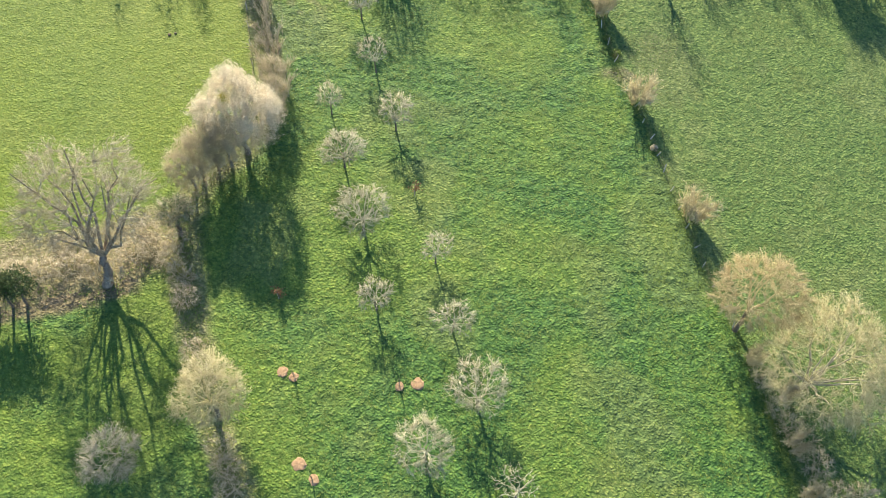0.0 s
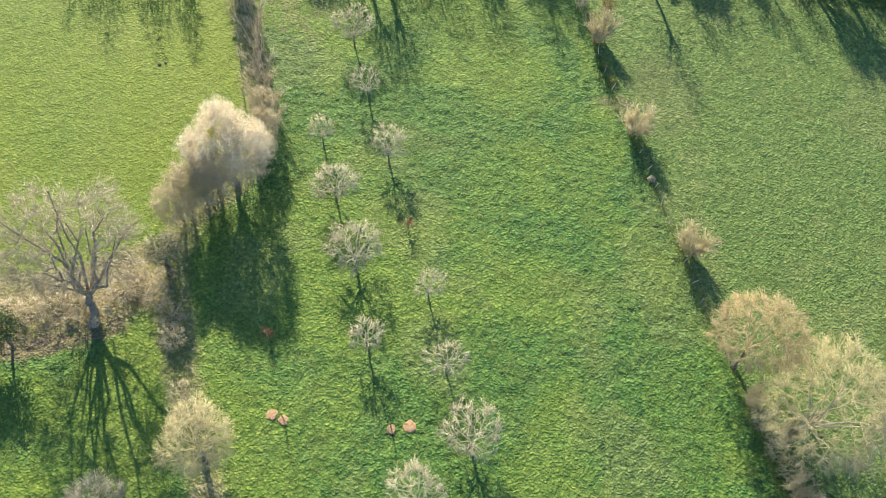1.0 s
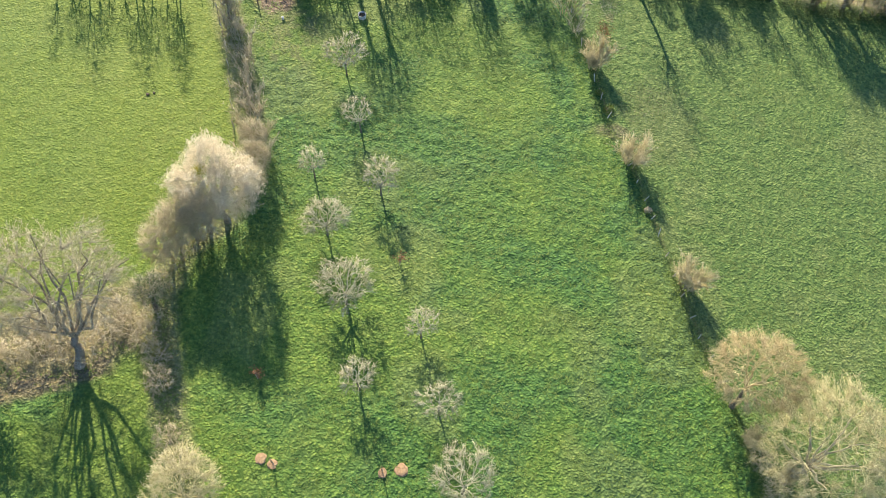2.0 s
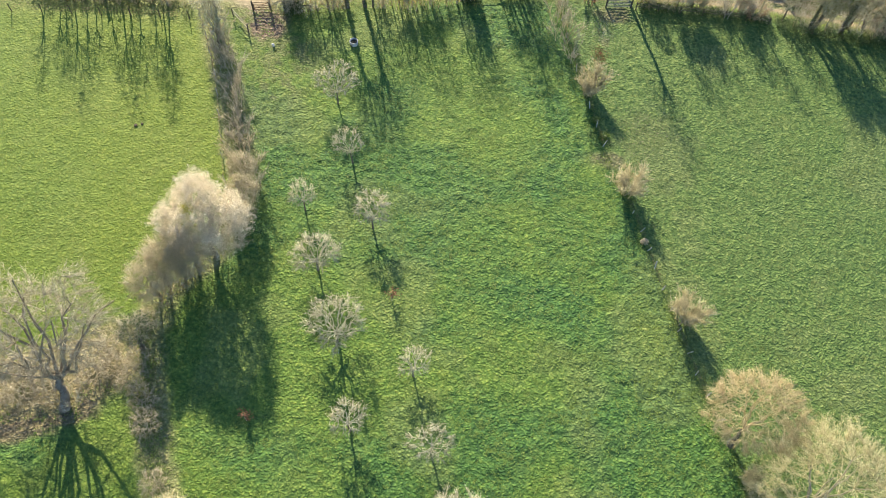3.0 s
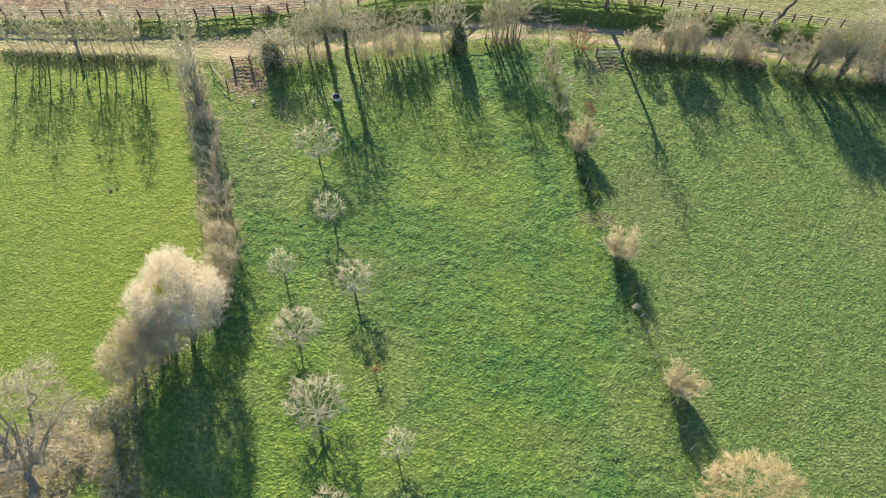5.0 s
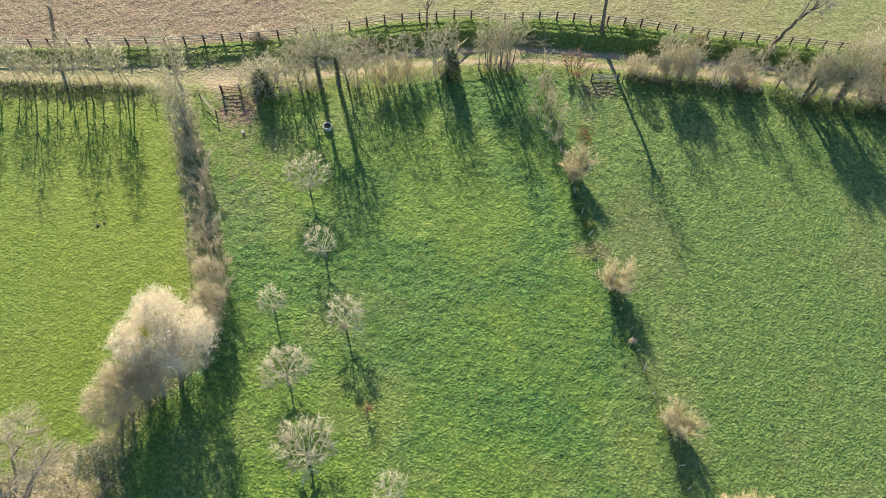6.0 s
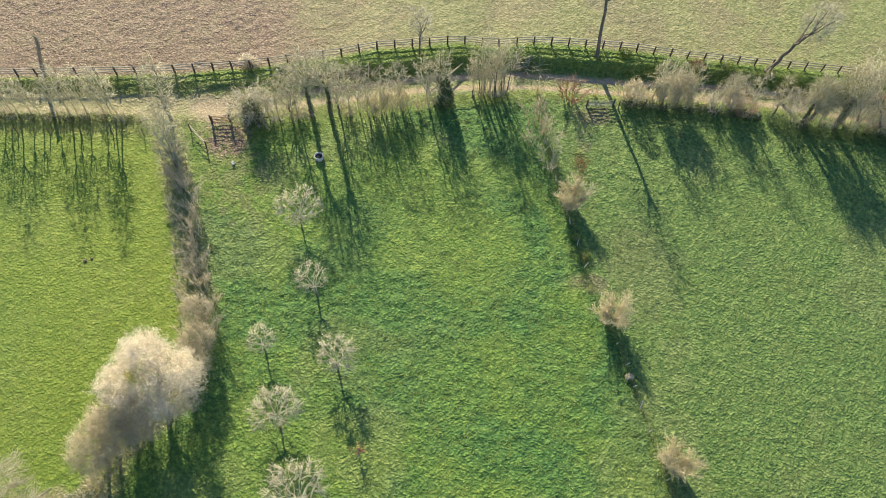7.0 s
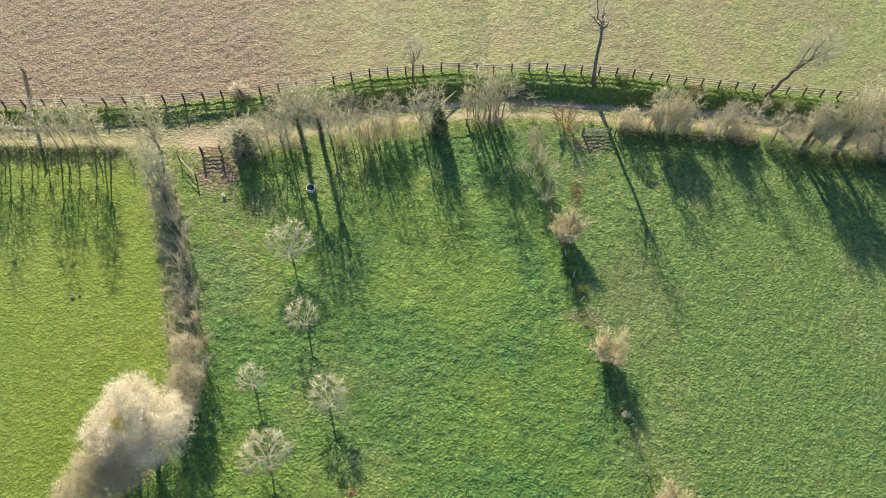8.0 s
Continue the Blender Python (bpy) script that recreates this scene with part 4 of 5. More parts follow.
pole = [crown_tree("lane_sapling", 540 + k, "slender young leafless tree growing in the lane hedge", "tree", M_LANE, M_LANE, M_LANE, 2.6, 0.075, (0.1 * (-1) ** k, 0.1, 4.6), (1.05, 1.05, 2.6), 7, 26, 70, 380, 0.6, 0.015, -0.9, 0.9, fuzz=0.8)[0] for k in range(2)]
rsp = rs_for(91)
spots = [(-46.4 + 1.15 * k, 0) for k in range(13)] + [(x, 0) for x in (-17.0, -15.6, -13.8, -8.6, -7.4, -6.2, -4.4, -2.6, 0.4, 5.6, 6.6, 7.4, 8.6, 26.6, 28.2, 29.8, 31.6, 34.4, 36.2, 38.2, 43.4, 45.2, 47.0, 49.2, 51.6, 53.4, 55.6)]
for k, (x, off) in enumerate(spots):
    y = float(np.interp(x, [-50, -31.8, -18.7, -12.6, -7.4, -3.0, 2.3, 7.2, 9.8, 17.5, 22.5, 39.5, 44, 55.5], [72.7, 74.2, 75.7, 76.6, 77.7, 78.6, 80.4, 82.5, 83.0, 83.0, 83.2, 83.4, 82.0, 81.6])) + rsp.uniform(-0.3, 0.5)
    put(pole[k % 2], x + rsp.uniform(-0.4, 0.4), y, rsp.uniform(0, 360), 1.0 if k < 2 else rsp.uniform(0.75, 1.4), k > 1, tilt=(rsp.uniform(-5, 5), rsp.uniform(-6, 6)))
for k, (x, y, size, lean_x) in enumerate(((46.4, 83.0, 0.7, 12), (50.4, 83.4, 0.85, 34), (52.6, 83.8, 0.9, 40), (55.4, 83.2, 0.9, 34))):
    put(lanet[k % 3], x, y, 40 * k, size, True, tilt=(0, lean_x))
for k, (x, y, size) in enumerate(((30.0, 83.8, 0.75), (36.4, 84.2, 0.7))):
    put(lanet[k % 3], x, y, 95 * k, size, True)

# ---- trees along the paddock fence ----
tall, _ = crown_tree("tall_field_tree", 600, "tall straight leafless tree at the paddock fence", "tree", M_TRUNK, M_TRUNK, M_GREY, 9.0, 0.21, (-1.2, 0.0, 11.5), (1.9, 1.9, 4.2), 6, 40, 150, 900, 0.7, 0.014, -0.8, 0.7)
put(tall, 20.6, 89.2, 0, 1, False)
leaning, _ = crown_tree("leaning_tree", 601, "leaning leafless tree with forked top beside the fence", "tree", M_TRUNK, M_TRUNK, M_GREY, 4.6, 0.24, (3.3, 0.3, 8.2), (2.2, 2.0, 2.8), 6, 46, 220, 1500, 0.7, 0.014, -0.6, 0.7)
put(leaning, 41.8, 89.6, 0, 1, False)
slim, _ = crown_tree("slim_tree", 602, "slim leafless tree on the bank by the fence", "tree", M_TRUNK, M_TRUNK, M_GREY, 2.8, 0.12, (0.1, 0, 5.0), (1.5, 1.5, 2.6), 6, 36, 160, 1000, 0.5, 0.013, -0.7, 0.7)
put(slim, -0.8, 86.8, 0, 1, False)


def dead_trunk(x, y):
    ob = thing("dead_tree_trunk", at(x, y, -0.1), "tall broken dead tree trunk standing in the bare paddock", "dead tree")
    w = Wood()
    p = [(0, 0, -0.2), (0.35, 0.05, 1.2), (0.75, 0.1, 2.6), (1.2, 0.12, 3.9), (1.35, 0.15, 4.8), (1.15, 0.15, 5.2)]
    r = [0.27, 0.21, 0.19, 0.18, 0.16, 0.04]
    w.tube(np.array(p), np.array(r), 9)
    part("trunk", w.mesh("trunk", M_LIMB, True), ob)
    for a, b in (((0.95, 0.1, 3.2), (0.5, 0.2, 3.6)), ((1.25, 0.1, 4.2), (1.65, 0.1, 4.7))):
        w = Wood()
        w.rods(np.array([a]), np.array([b]), 0.09, 0.04, 6)
        part("branch_stub", w.mesh("branch_stub", M_LIMB), ob)


dead_trunk(-43.0, 79.9)

# ---- post-and-rail fence, gates, wire fences ----


def box(bm, a, b, w, h, roll_up=Vector((0, 0, 1))):
    """A squared timber from a to b, with eased edges."""
    a, b = Vector(a), Vector(b)
    d = (b - a).normalized()
    side = d.cross(roll_up)
    side = side.normalized() if side.length > 1e-4 else Vector((1, 0, 0))
    up = side.cross(d).normalized()
    e = 0.18
    prof = [(-w / 2, -h / 2 + e * h), (-w / 2 + e * w, -h / 2), (w / 2 - e * w, -h / 2), (w / 2, -h / 2 + e * h), (w / 2, h / 2 - e * h), (w / 2 - e * w, h / 2), (-w / 2 + e * w, h / 2), (-w / 2, h / 2 - e * h)]
    lo = [bm.verts.new(a + side * u + up * v) for u, v in prof]
    hi = [bm.verts.new(b + side * u + up * v) for u, v in prof]
    for i in range(8):
        j = (i + 1) % 8
        bm.faces.new((lo[i], lo[j], hi[j], hi[i]))
    bm.faces.new(lo[::-1])
    bm.faces.new(hi)


def timber(name, a, b, w, h, mat, parent, label=""):
    bm = bmesh.new()
    box(bm, a, b, w, h)
    me = bpy.data.meshes.new(name)
    bm.to_mesh(me)
    bm.free()
    me.materials.append(mat)
    return part(name, me, parent, label)


def rail_fence(name, label, pts, bay, post_h, post_w, levels, rail_h, mat_p, mat_r, seed, wobble=0.04):
    rs = rs_for(seed)
    ob = thing(name, (0, 0, 0), label, "fence")
    px, py = [p[0] for p in pts], [p[1] for p in pts]
    length = np.concatenate([[0], np.cumsum(np.hypot(np.diff(px), np.diff(py)))])
    n = int(length[-1] / bay)
    spots = []
    for k in range(n + 1):
        s = length[-1] * k / n
        x, y = float(np.interp(s, length, px)), float(np.interp(s, length, py))
        spots.append(at(x, y))
    for k, p in enumerate(spots):
        tip = p + Vector((rs.normal(0, wobble), rs.normal(0, wobble), post_h * rs.uniform(0.95, 1.08)))
        timber("post", p - Vector((0, 0, 0.3)), tip, post_w, post_w, mat_p, ob)
    for a, b in zip(spots, spots[1:]):
        for lv in levels:
            back = Vector((0, post_w * 0.62, lv))
            timber("rail", a + back + Vector((0, 0, rs.normal(0, 0.02))), b + back + Vector((0, 0, rs.normal(0, 0.02))), 0.055, rail_h, mat_r, ob)
    return ob


fence_pts = [(x, float(np.interp(x, FEN_X, FEN_Y))) for x in range(-62, 73, 3)]
rail_fence("paddock_fence", "long weathered post-and-rail paddock fence with dark posts", fence_pts, 2.1, 1.3, 0.17, (0.38, 0.78, 1.16), 0.13, M_POST, M_RAIL, 3)
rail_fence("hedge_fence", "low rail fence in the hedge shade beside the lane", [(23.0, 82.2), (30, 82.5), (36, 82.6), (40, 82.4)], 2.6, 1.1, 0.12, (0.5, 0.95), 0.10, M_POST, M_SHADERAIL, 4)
rail_fence("lane_rail_fence", "short broken rail fence by the lane", [(3.4, 81.2), (5.6, 82.0), (8.0, 82.3)], 2.0, 1.0, 0.12, (0.85,), 0.12, M_TRUNK, M_RAIL, 5)
rail_fence("gateway_rail", "short leaning rail fence at the muddy gateway", [(-25.2, 73.4), (-24.1, 72.3), (-23.1, 71.3)], 1.5, 1.1, 0.12, (0.45, 0.95), 0.10, M_POST, M_RAIL, 6)
rail_fence("gateway_rail", "short rail between posts beside the ivy bush", [(-19.4, 75.0), (-16.6, 75.6)], 2.4, 1.0, 0.13, (0.85,), 0.14, M_POST, M_POST, 7)


def wire_fence(name, label, pts, bay, seed, mat_p, lean=0.05, wires=3):
    rs = rs_for(seed)
    ob = thing(name, (0, 0, 0), label, "fence")
    px, py = [p[0] for p in pts], [p[1] for p in pts]
    length = np.concatenate([[0], np.cumsum(np.hypot(np.diff(px), np.diff(py)))])
    n = int(length[-1] / bay)
    spots = [at(float(np.interp(length[-1] * k / n, length, px)), float(np.interp(length[-1] * k / n, length, py))) for k in range(n + 1)]
    for p in spots:
        w = Wood()
        tip = np.array([[p.x + rs.normal(0, lean), p.y + rs.normal(0, lean), p.z + rs.uniform(1.0, 1.2)]])
        w.rods(np.array([[p.x, p.y, p.z - 0.3]]), tip, 0.055, 0.05, 7)
        part("post", w.mesh("post", mat_p), ob)
    for k in range(wires):
        w = Wood()
        q = np.array([[p.x, p.y, p.z + 0.35 + 0.32 * k] for p in spots])
        w.rods(q[:-1], q[1:], 0.007, 0.007, 3)
        part("wire", w.mesh("wire", M_RUSTY), ob)
    return ob


wire_fence("wire_fence", "wire fence on round posts along the hedge foot", [(-21.4, 48.0), (-21.8, 50.8), (-25.1, 63.3), (-26.4, 67.0), (-28.6, 72.2)], 2.6, 11, M_PALE)
wire_fence("wire_fence", "thin wire fence across the top of the bright field", [(-56.0, 69.6), (-43.6, 70.9), (-30.0, 72.2)], 3.2, 12, M_POST)
wire_fence("boundary_fence", "old wire fence with leaning pale posts on the field boundary", [(float(np.interp(y, RL_Y, RL_X)), y) for y in (28, 33, 38.5, 45, 51, 56.5)], 2.2, 13, M_PALE, 0.22)
wire_fence("boundary_fence", "old wire fence with leaning pale posts on the field boundary", [(float(np.interp(y, RL_Y, RL_X)), y) for y in (60.5, 66, 72, 79, 81.5)], 2.4, 14, M_PALE, 0.2)


def field_gate(label, a, b, mat, bars, height, group=""):
    ob = thing("field_gate", (0, 0, 0), label, "gate")
    a, b = Vector(a), Vector(b)
    z = Vector((0, 0, 1))
    for p in (a, b):
        timber("gate_post", p - z * 0.3, p + z * (height + 0.18), 0.16, 0.16, M_POST, ob)
    d = (b - a).normalized()
    a2, b2 = a + d * 0.14, b - d * 0.14
    for p in (a2, b2):
        timber("stile", p + z * 0.12, p + z * height, 0.07, 0.07, mat, ob)
    for k in range(bars):
        h = 0.16 + (height - 0.2) * k / (bars - 1)
        timber("bar", a2 + z * h, b2 + z * h, 0.05, 0.085, mat, ob)
    timber("brace", a2 + z * 0.2 + Vector((0, 0.06, 0)), b2 + z * (height - 0.1) + Vector((0, 0.06, 0)), 0.04, 0.06, mat, ob)
    return ob


field_gate("closed five-bar field gate of grey metal", at(19.2, 82.0), at(22.4, 82.4), M_GATE, 5, 1.15)
field_gate("weathered wooden field gate standing over bare soil", at(-23.1, 74.6), at(-21.1, 75.0), M_RUSTY, 5, 1.3)

# ---- water tub, bucket, log, brush ----


def lathe(name, prof, mat, parent, seg=28):
    bm = bmesh.new()
    rings = [[bm.verts.new((r * math.cos(2 * math.pi * i / seg), r * math.sin(2 * math.pi * i / seg), z)) for i in range(seg)] for r, z in prof]
    for lo, hi in zip(rings, rings[1:]):
        for i in range(seg):
            j = (i + 1) % seg
            f = bm.faces.new((lo[i], lo[j], hi[j], hi[i]))
            f.smooth = True
    bm.faces.new(rings[-1])
    me = bpy.data.meshes.new(name)
    bm.to_mesh(me)
    bm.free()
    me.materials.append(mat)
    return part(name, me, parent)


tub = thing("water_trough", at(-10.9, 71.3), "round grey concrete water trough standing in grass", "trough")
basin = lathe("basin", [(0.44, -0.1), (0.47, 0.05), (0.50, 0.42), (0.485, 0.47), (0.43, 0.47), (0.41, 0.42), (0.38, 0.12), (0.2, 0.1)], M_CONC, tub)
lathe("water", [(0.405, 0.30), (0.01, 0.30)], M_WATER, basin)
bucket = thing("bucket", at(-19.9, 69.5), "small white plastic bucket standing on the grass", "bucket")
lathe("pail", [(0.12, 0.0), (0.16, 0.3), (0.17, 0.31), (0.15, 0.30), (0.11, 0.03), (0.02, 0.03)], M_WHITE, bucket, 16)


def rods_thing(name, label, category, where, p0, p1, r0, r1, mat, sides=7):
    ob = thing(name, where, label, category)
    w = Wood()
    w.rods(np.array(p0, float), np.array(p1, float), r0, r1, sides)
    part("trunk", w.mesh("trunk", mat), ob)
    return ob


lo, hi = at(0.9, 81.6, 0.9), at(4.3, 86.4, 0.35)
d = hi - lo
rods_thing("fallen_trunk", "pale fallen tree trunk leaning across the lane onto the bank", "log", lo, [(0, 0, 0), tuple(d * 0.5)], [tuple(d * 0.5), tuple(d)], np.array([0.11, 0.10]), np.array([0.10, 0.07]), M_MOSSY)


def brush_pile(x, y, length, width, count, seed, mat, label="tangle of grey cut branches lying on the bank"):
    ob = thing("brush_pile", at(x, y), label, "brushwood")
    rs = rs_for(seed)
    w = Wood()
    p = np.stack([rs.uniform(-length, length, count), rs.uniform(-width, width, count), np.zeros(count)], 1)
    base_z = land(x + p[:, 0], y + p[:, 1]) - float(land(x, y))
    p[:, 2] = base_z + np.abs(rs.normal(0, 0.25, count)) + 0.05
    d = unit(np.stack([rs.normal(0, 1, count), rs.normal(0, 0.8, count), np.abs(rs.normal(0, 0.35, count))], 1))
    e = p + d * rs.uniform(0.5, 1.7, (count, 1))
    w.rods(p, e, 0.032, 0.018, 4)
    a0, a1 = sprout(rs, p, e, count * 5, 0.5, 0.8, 0.7, 0.1, 0.01)
    w.spikes(a0, a1, 0.014)
    part("tangle", w.mesh("tangle", mat), ob)


brush_pile(-13.5, 82.4, 3.6, 1.0, 170, 1, M_GREY)
brush_pile(-8.0, 83.4, 1.8, 0.7, 90, 2, M_GREY)
brush_pile(38.6, 87.0, 1.5, 0.9, 60, 3, M_GREY, "bleached fallen branches lying on the lane bank")
brush_pile(46.0, 86.8, 2.2, 0.9, 80, 4, M_GREY, "bleached fallen branches lying on the lane bank")
brush_pile(12.0, 87.0, 2.0, 0.6, 60, 5, M_GREY)


def molehill(x, y, r, seed):
    ob = thing("molehill", at(x, y), "small dark molehill of fresh soil in the grass", "molehill")
    rs = rs_for(seed)
    bm = bmesh.new()
    bmesh.ops.create_icosphere(bm, subdivisions=2, radius=r)
    for v in bm.verts:
        v.co = Vector((v.co.x * rs.uniform(0.85, 1.15), v.co.y * rs.uniform(0.85, 1.15), max(v.co.z, -0.1) * 0.45))
    me = bpy.data.meshes.new("heap")
    bm.to_mesh(me)
    bm.free()
    me.materials.append(M_DARKSOIL)
    part("heap", me, ob)


molehill(-32.3, 56.5, 0.2, 1)
molehill(-31.7, 56.8, 0.14, 2)

# ---- evergreen growth: ivy bush, brambles, weeds ----


def leafy(name, label, where, pts_fn, count, size, seed, mat, category, kind="", flat=0.4, stems=0):
    rs = rs_for(seed)
    ob = thing(name, where, label, category, kind=kind)
    p = pts_fn(rs, count)
    w = Wood()
    w.leaves(p, size, rs, flat)
    part("foliage", w.mesh("foliage", mat), ob)
    if stems:
        s = Wood()
        i = rs.choice(count, stems)
        s.rods(p[i] * np.array([0.4, 0.4, 0.0]), p[i], 0.025, 0.012, 4)
        part("framework", s.mesh("framework", M_HEDGE), ob)
    return ob


def dome(rx, ry, h):
    def fn(rs, n):
        u = unit(rs.normal(0, 1, (n, 3)))
        u[:, 2] = np.abs(u[:, 2])
        rad = rs.uniform(0.55, 1.05, (n, 1)) * (0.8 + 0.35 * lattice(u[:, 0] * 3 + 7, u[:, 1] * 3 + u[:, 2] * 2, 3))[:, None]
        return u * rad * np.array([rx, ry, h])
    return fn


leafy("ivy_bush", "dark ivy-smothered bush beside the gateway", at(-18.6, 75.4), dome(1.3, 1.1, 3.8), 3400, 0.08, 1, M_IVY, "bush", stems=40)
leafy("ivy_stump", "ivy-covered tree stump at the lane edge", at(2.5, 80.4), dome(1.0, 0.9, 5.0), 4600, 0.08, 2, M_IVY, "stump", stems=20)
leafy("bramble_mound", "dark bramble mound at the paddock fence", at(-20.4, 83.4), dome(1.5, 0.9, 1.6), 900, 0.08, 3, M_HEDGE, "bramble", stems=60)


leafy("gorse_bush", "small yellow-flowering gorse in the hedge bottom", at(-24.3, 27.6), dome(0.6, 0.5, 1.7), 420, 0.05, 4, M_MISTLE, "bush", stems=24)


def evergreen(x, y, seed, reach_x, lean):
    """A small holly: bare lower trunk, raised crown of dark leaves."""
    ob = thing("holly_tree", at(x, y), "small evergreen holly on a bare trunk in the hedge", "tree", "hedge hollies")
    rs = rs_for(seed)
    w = Wood()
    w.tube(np.array([(0, 0, -0.2), (0.05, 0, 0.8), (lean * 0.5, 0.2, 1.7), (lean, 0.4, 3.4)]), np.array([0.15, 0.12, 0.10, 0.05]), 8)
    part("trunk", w.mesh("trunk", M_TRUNK, True), ob)
    u = unit(rs.normal(0, 1, (2600, 3)))
    rad = rs.uniform(0.45, 1.05, (2600, 1)) * (0.75 + 0.45 * lattice(u[:, 0] * 2.5 + 7, u[:, 1] * 2.5 + u[:, 2] * 2, seed))[:, None]
    p = np.array([lean, 0.5, 3.5]) + u * rad * np.array([reach_x, 1.5, 1.6])
    w = Wood()
    w.leaves(p, 0.09, rs, 0.4)
    part("foliage", w.mesh("foliage", M_IVY), ob)
    i = rs.choice(2600, 14)
    w = Wood()
    w.rods(np.tile(np.array([[lean * 0.6, 0.25, 1.9]]), (14, 1)), p[i], 0.035, 0.012, 5)
    part("branches", w.mesh("branches", M_TRUNK), ob)


for k, (x, y, rx, lean) in enumerate(((-39.6, 22.3, 1.5, -0.2), (-38.5, 22.6, 1.5, 0.1), (-37.3, 22.9, 1.7, 0.3))):
    evergreen(x, y, 140 + k, rx, lean)
for k, (x, y, r, h) in enumerate(((24.2, 90.0, 1.0, 0.9), (33.0, 89.4, 1.2, 1.0), (36.8, 89.6, 1.3, 1.1), (44.5, 88.6, 1.4, 1.0), (22.2, 48.7, 0.45, 0.6), (18.4, 61.8, 0.7, 0.7), (17.4, 64.0, 0.6, 0.7))):
    leafy("bramble_mound", "low russet bramble mound in rough grass", at(x, y), dome(r, r * 0.8, h), 420, 0.07, 20 + k, M_RUST if k == 1 else M_HEDGE if k == 4 else M_BRAMBLE, "bramble", stems=25)


def bank_growth(rs, n):
    x = rs.uniform(-58, 62, n)
    ly, fy = np.interp(x, LANE_X, LANE_Y), np.interp(x, FEN_X, FEN_Y)
    u = rs.uniform(0, 1, n)
    y = ly + 1.5 + u * (fy - 0.4 - ly - 1.5)
    c = fbm(x * 0.6, y * 0.6, 91, 3)
    z = land(x, y) + np.clip(c - 0.42, 0, 1) * 1.0 * rs.uniform(0.1, 1, n)
    return np.stack([x, y, z], 1)


leafy("bank_brambles", "dense green brambles and nettles over the lane bank", (0, 0, 0), bank_growth, 14000, 0.085, 31, M_BRAMBLE, "undergrowth", "stuff", 0.9)


def low_line(pts, width, h):
    px, py = [p[0] for p in pts], [p[1] for p in pts]

    def fn(rs, n):
        x = rs.uniform(px[0], px[-1], n)
        y = np.interp(x, px, py) + rs.normal(0, width, n)
        return np.stack([x, y, land(x, y) + rs.uniform(0.05, 1, n) * h * (0.5 + fbm(x * 0.8, y * 0.8, 7, 2))], 1)
    return fn


leafy("low_hedge", "low dense evergreen hedge along the lane fence", (0, 0, 0), low_line([(23.4, 82.7), (30, 82.9), (36, 83.0), (40.4, 82.8)], 0.35, 0.9), 6000, 0.085, 61, M_IVY, "hedge", "stuff")
leafy("low_hedge", "low dark trimmed hedge at the field edge by the lane", (0, 0, 0), low_line([(-48, 72.6), (-38.5, 73.4), (-31.6, 74.3)], 0.22, 0.7), 3600, 0.075, 62, M_IVY, "hedge", "stuff")
leafy("low_hedge", "dark bramble growth below the lane thicket", (0, 0, 0), low_line([(41, 82.6), (44, 81.6), (50, 81.2), (60, 81.4)], 0.4, 1.2), 6000, 0.085, 63, M_IVY, "hedge", "stuff")


def weeds_at(cx, cy, rx, ry):
    def fn(rs, n):
        x, y = cx + rs.normal(0, rx, n), cy + rs.normal(0, ry, n)
        return np.stack([x, y, land(x, y) + np.abs(rs.normal(0, 0.16, n))], 1)
    return fn


leafy("dead_weeds", "patch of pale dead weeds and rough stalks", (0, 0, 0), weeds_at(23.0, 63.0, 1.8, 2.2), 1500, 0.045, 41, M_PALEBLADE, "weeds", "stuff")
leafy("dead_weeds", "patch of greyish bramble stalks near the gate", (0, 0, 0), weeds_at(18.6, 77.8, 0.8, 1.1), 900, 0.035, 42, M_GREY, "weeds", "stuff")
leafy("dead_weeds", "patch of reddish bramble stalks near the gate", (0, 0, 0), weeds_at(18.2, 73.8, 0.5, 0.9), 500, 0.06, 43, M_RUST, "weeds", "stuff")


def verge_growth(rs, n):
    x = rs.uniform(-58, 62, n)
    ly = np.interp(x, LANE_X, LANE_Y)
    y = ly - 1.6 - np.abs(rs.normal(0, 0.9, n))
    return np.stack([x, y, land(x, y) + np.abs(rs.normal(0, 0.18, n))], 1)


leafy("verge_grass", "rough pale grass and dead stalks along the lane verge", (0, 0, 0), verge_growth, 6000, 0.07, 44, M_PALEBLADE, "grass", "stuff")


def line_growth(rs, n):
    side = rs.uniform(0, 1, n) < 0.5
    y = np.where(side, rs.uniform(8, 73, n), rs.uniform(10, 81, n))
    x = np.where(side, np.interp(y, LH_Y, LH_X), np.interp(y, RL_Y, RL_X)) + rs.normal(0, 0.55, n)
    return np.stack([x, y, land(x, y) + np.abs(rs.normal(0, 0.2, n))], 1)


leafy("hedge_bottom_growth", "rank grass and bramble growing along the field boundaries", (0, 0, 0), line_growth, 15000, 0.06, 45, M_BRAMBLE, "undergrowth", "stuff")


# ---- grass: tufts standing out of the sward ----


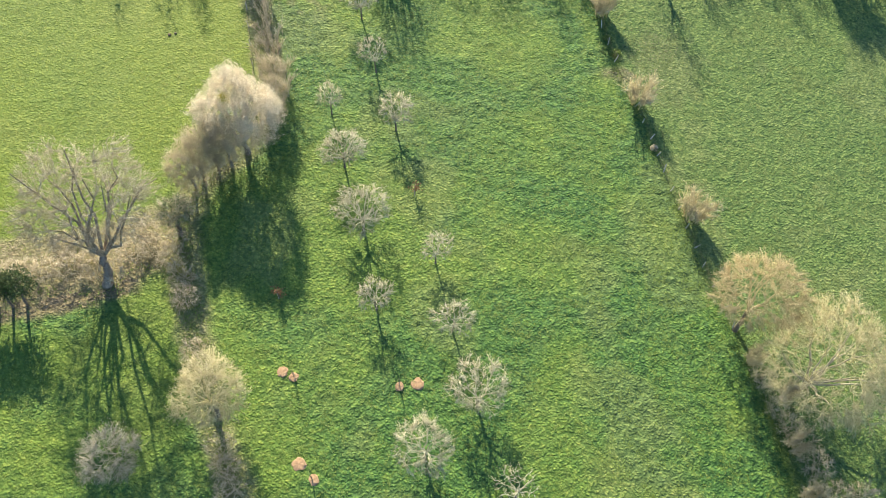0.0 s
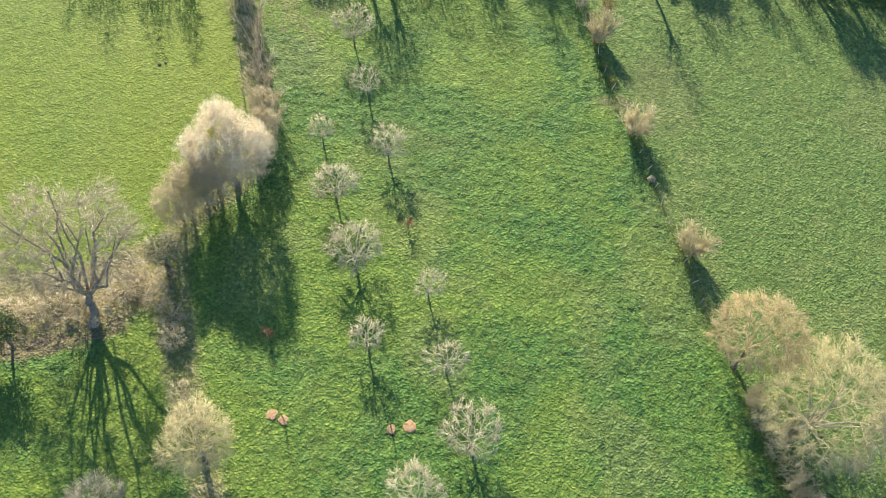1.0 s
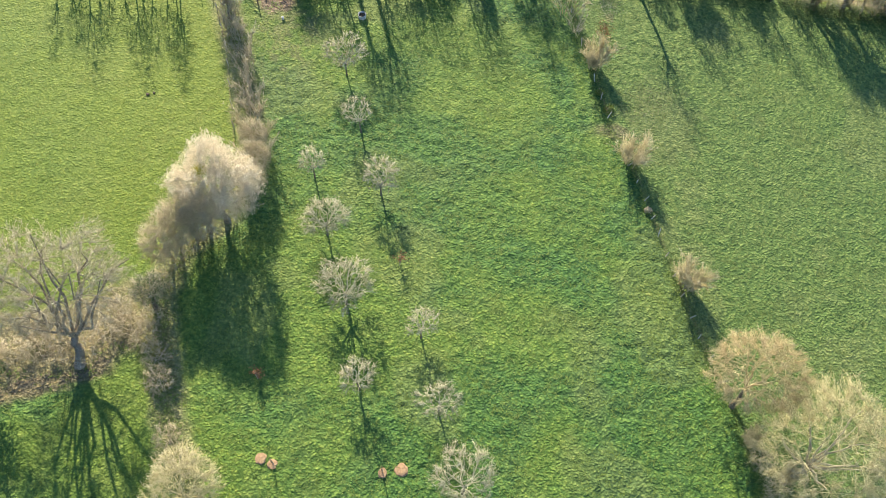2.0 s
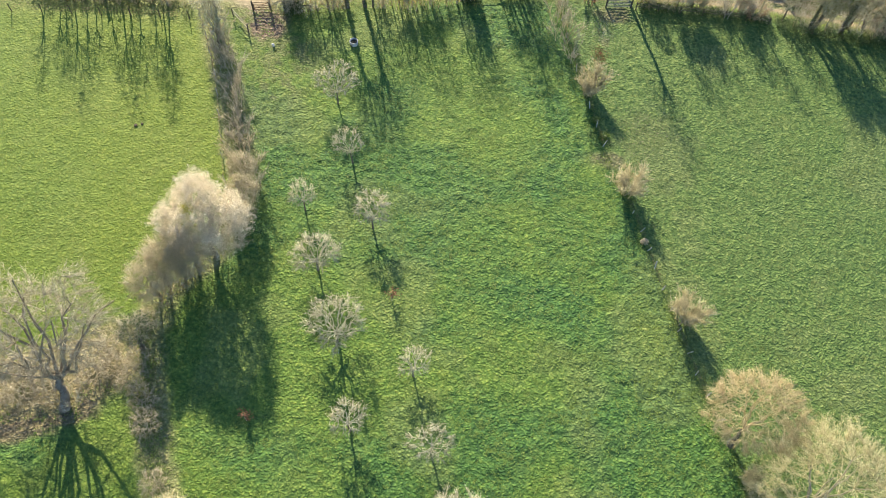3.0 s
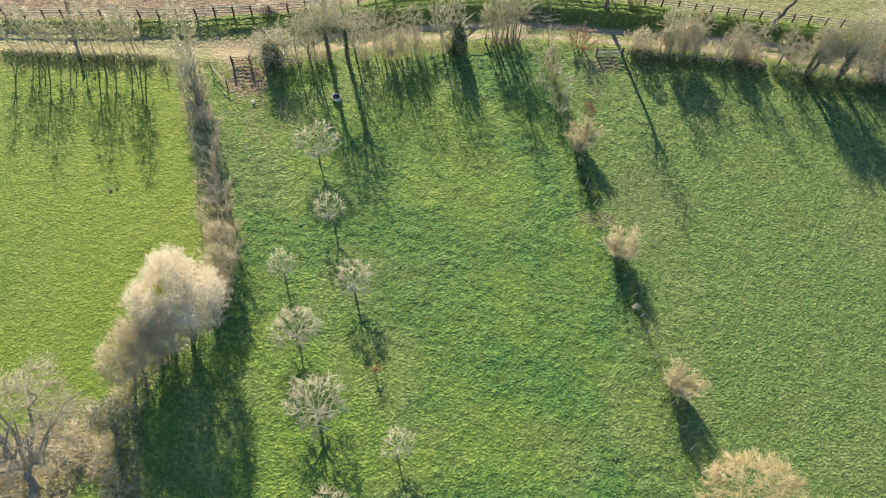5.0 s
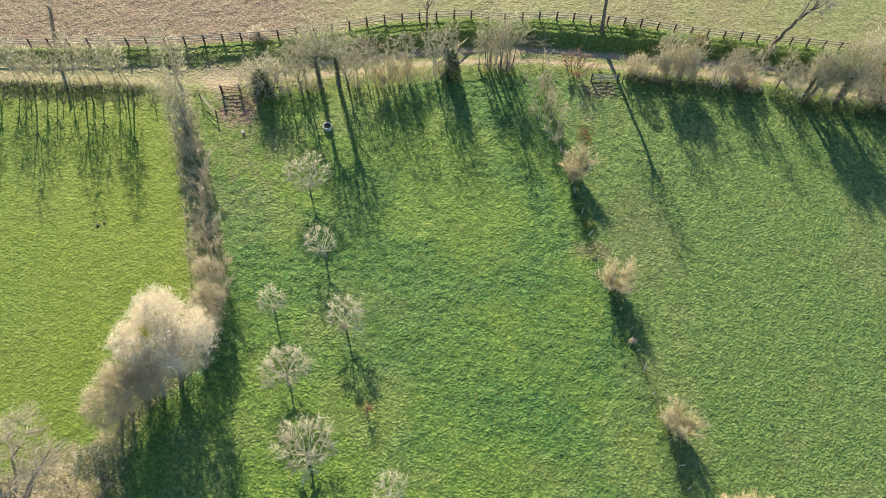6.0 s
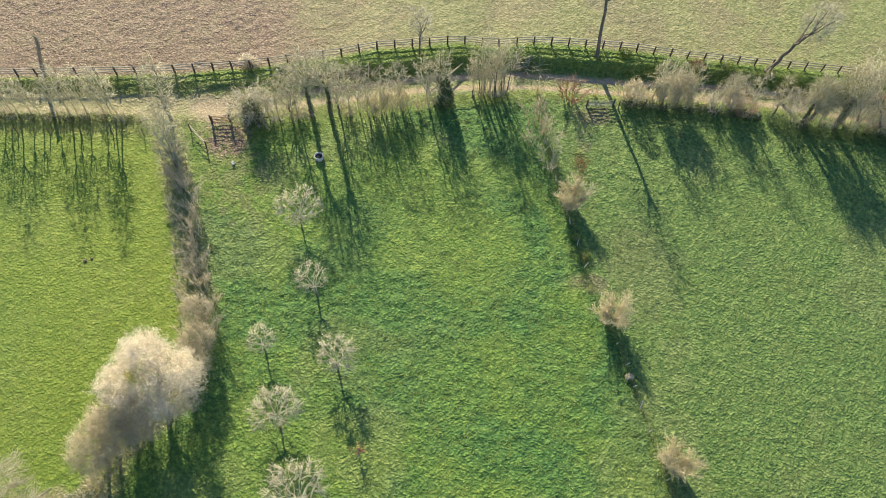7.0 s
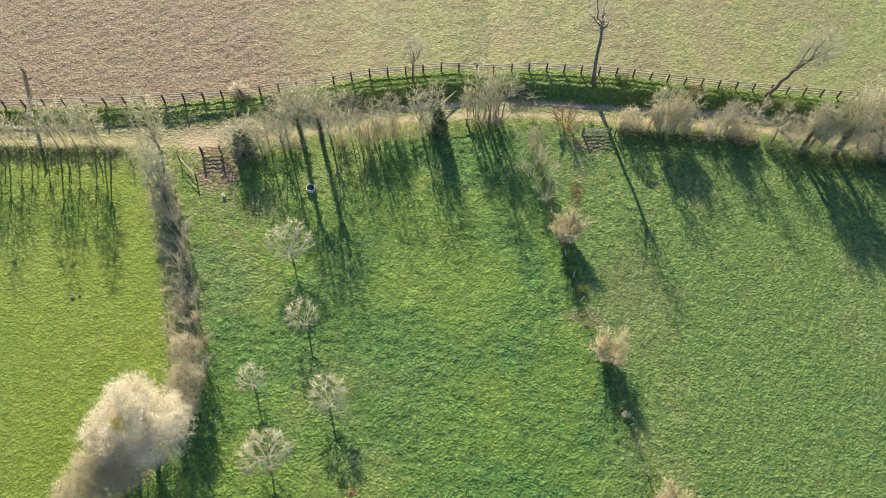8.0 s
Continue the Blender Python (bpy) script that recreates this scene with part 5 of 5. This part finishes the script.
def sheet_z(x, y):
    """Height of the ground sheet itself, tussocks included."""
    gx, gy, z = SHEET
    i, j = np.clip(np.searchsorted(gx, x) - 1, 0, len(gx) - 2), np.clip(np.searchsorted(gy, y) - 1, 0, len(gy) - 2)
    u, v = (x - gx[i]) / (gx[i + 1] - gx[i]), (y - gy[j]) / (gy[j + 1] - gy[j])
    return (z[j, i] * (1 - u) + z[j, i + 1] * u) * (1 - v) + (z[j + 1, i] * (1 - u) + z[j + 1, i + 1] * u) * v


def sward(name, label, lo_x, hi_x, lo_y, hi_y, test, count, tall, spread, seed, mat):
    rs = rs_for(seed)
    out = np.zeros((0, 3))
    while len(out) < count:
        x, y = rs.uniform(lo_x, hi_x, count), rs.uniform(lo_y, hi_y, count)
        keep = test(x, y) & (rs.uniform(0, 1, count) < smooth(0.36, 0.66, fbm(x * 0.9, y * 0.9, 97, 3)))
        out = np.concatenate([out, np.stack([x, y, sheet_z(x, y) - 0.01], 1)[keep]])
    ob = thing(name, (0, 0, 0), label, "grass", kind="stuff")
    w = Wood()
    w.tufts(out[:count], tall, spread, rs)
    part("blades", w.mesh("blades", mat), ob)


def in_left(x, y):
    return (x < np.interp(y, LH_Y, LH_X) - 0.6) & (y < np.interp(x, LANE_X, LANE_Y) - 2.6) & (y > np.interp(x, [-60, -39.6, -25.8], [16, 23.5, 29]))


def in_right(x, y):
    return (x > np.interp(y, RL_Y, RL_X) + 0.3) & (y < np.interp(x, LANE_X, LANE_Y) - 2.8)


def in_orchard(x, y):
    return ~in_left(x, y) & ~in_right(x, y) & (y < np.interp(x, LANE_X, LANE_Y) - 2.2)


def in_paddock(x, y):
    return y > np.interp(x, FEN_X, FEN_Y) + 0.3


sward("meadow_grass", "long tussocky green meadow grass under the fruit trees", -40, 36, 5, 84, in_orchard, 24000, 0.06, 0.20, 51, M_BLADE)
sward("pasture_grass", "short bright yellow-green pasture grass", -55, -18, 22, 76, in_left, 7000, 0.04, 0.16, 52, M_BLADE_LEFT)
sward("field_grass", "even mid-green grass of the neighbouring field", 13, 64, 8, 84, in_right, 16000, 0.05, 0.18, 53, M_BLADE_RIGHT)
sward("paddock_grass", "thin dry grass of the horse paddock", -54, 64, 78, 112, in_paddock, 7000, 0.04, 0.14, 54, M_BLADE_DRY)
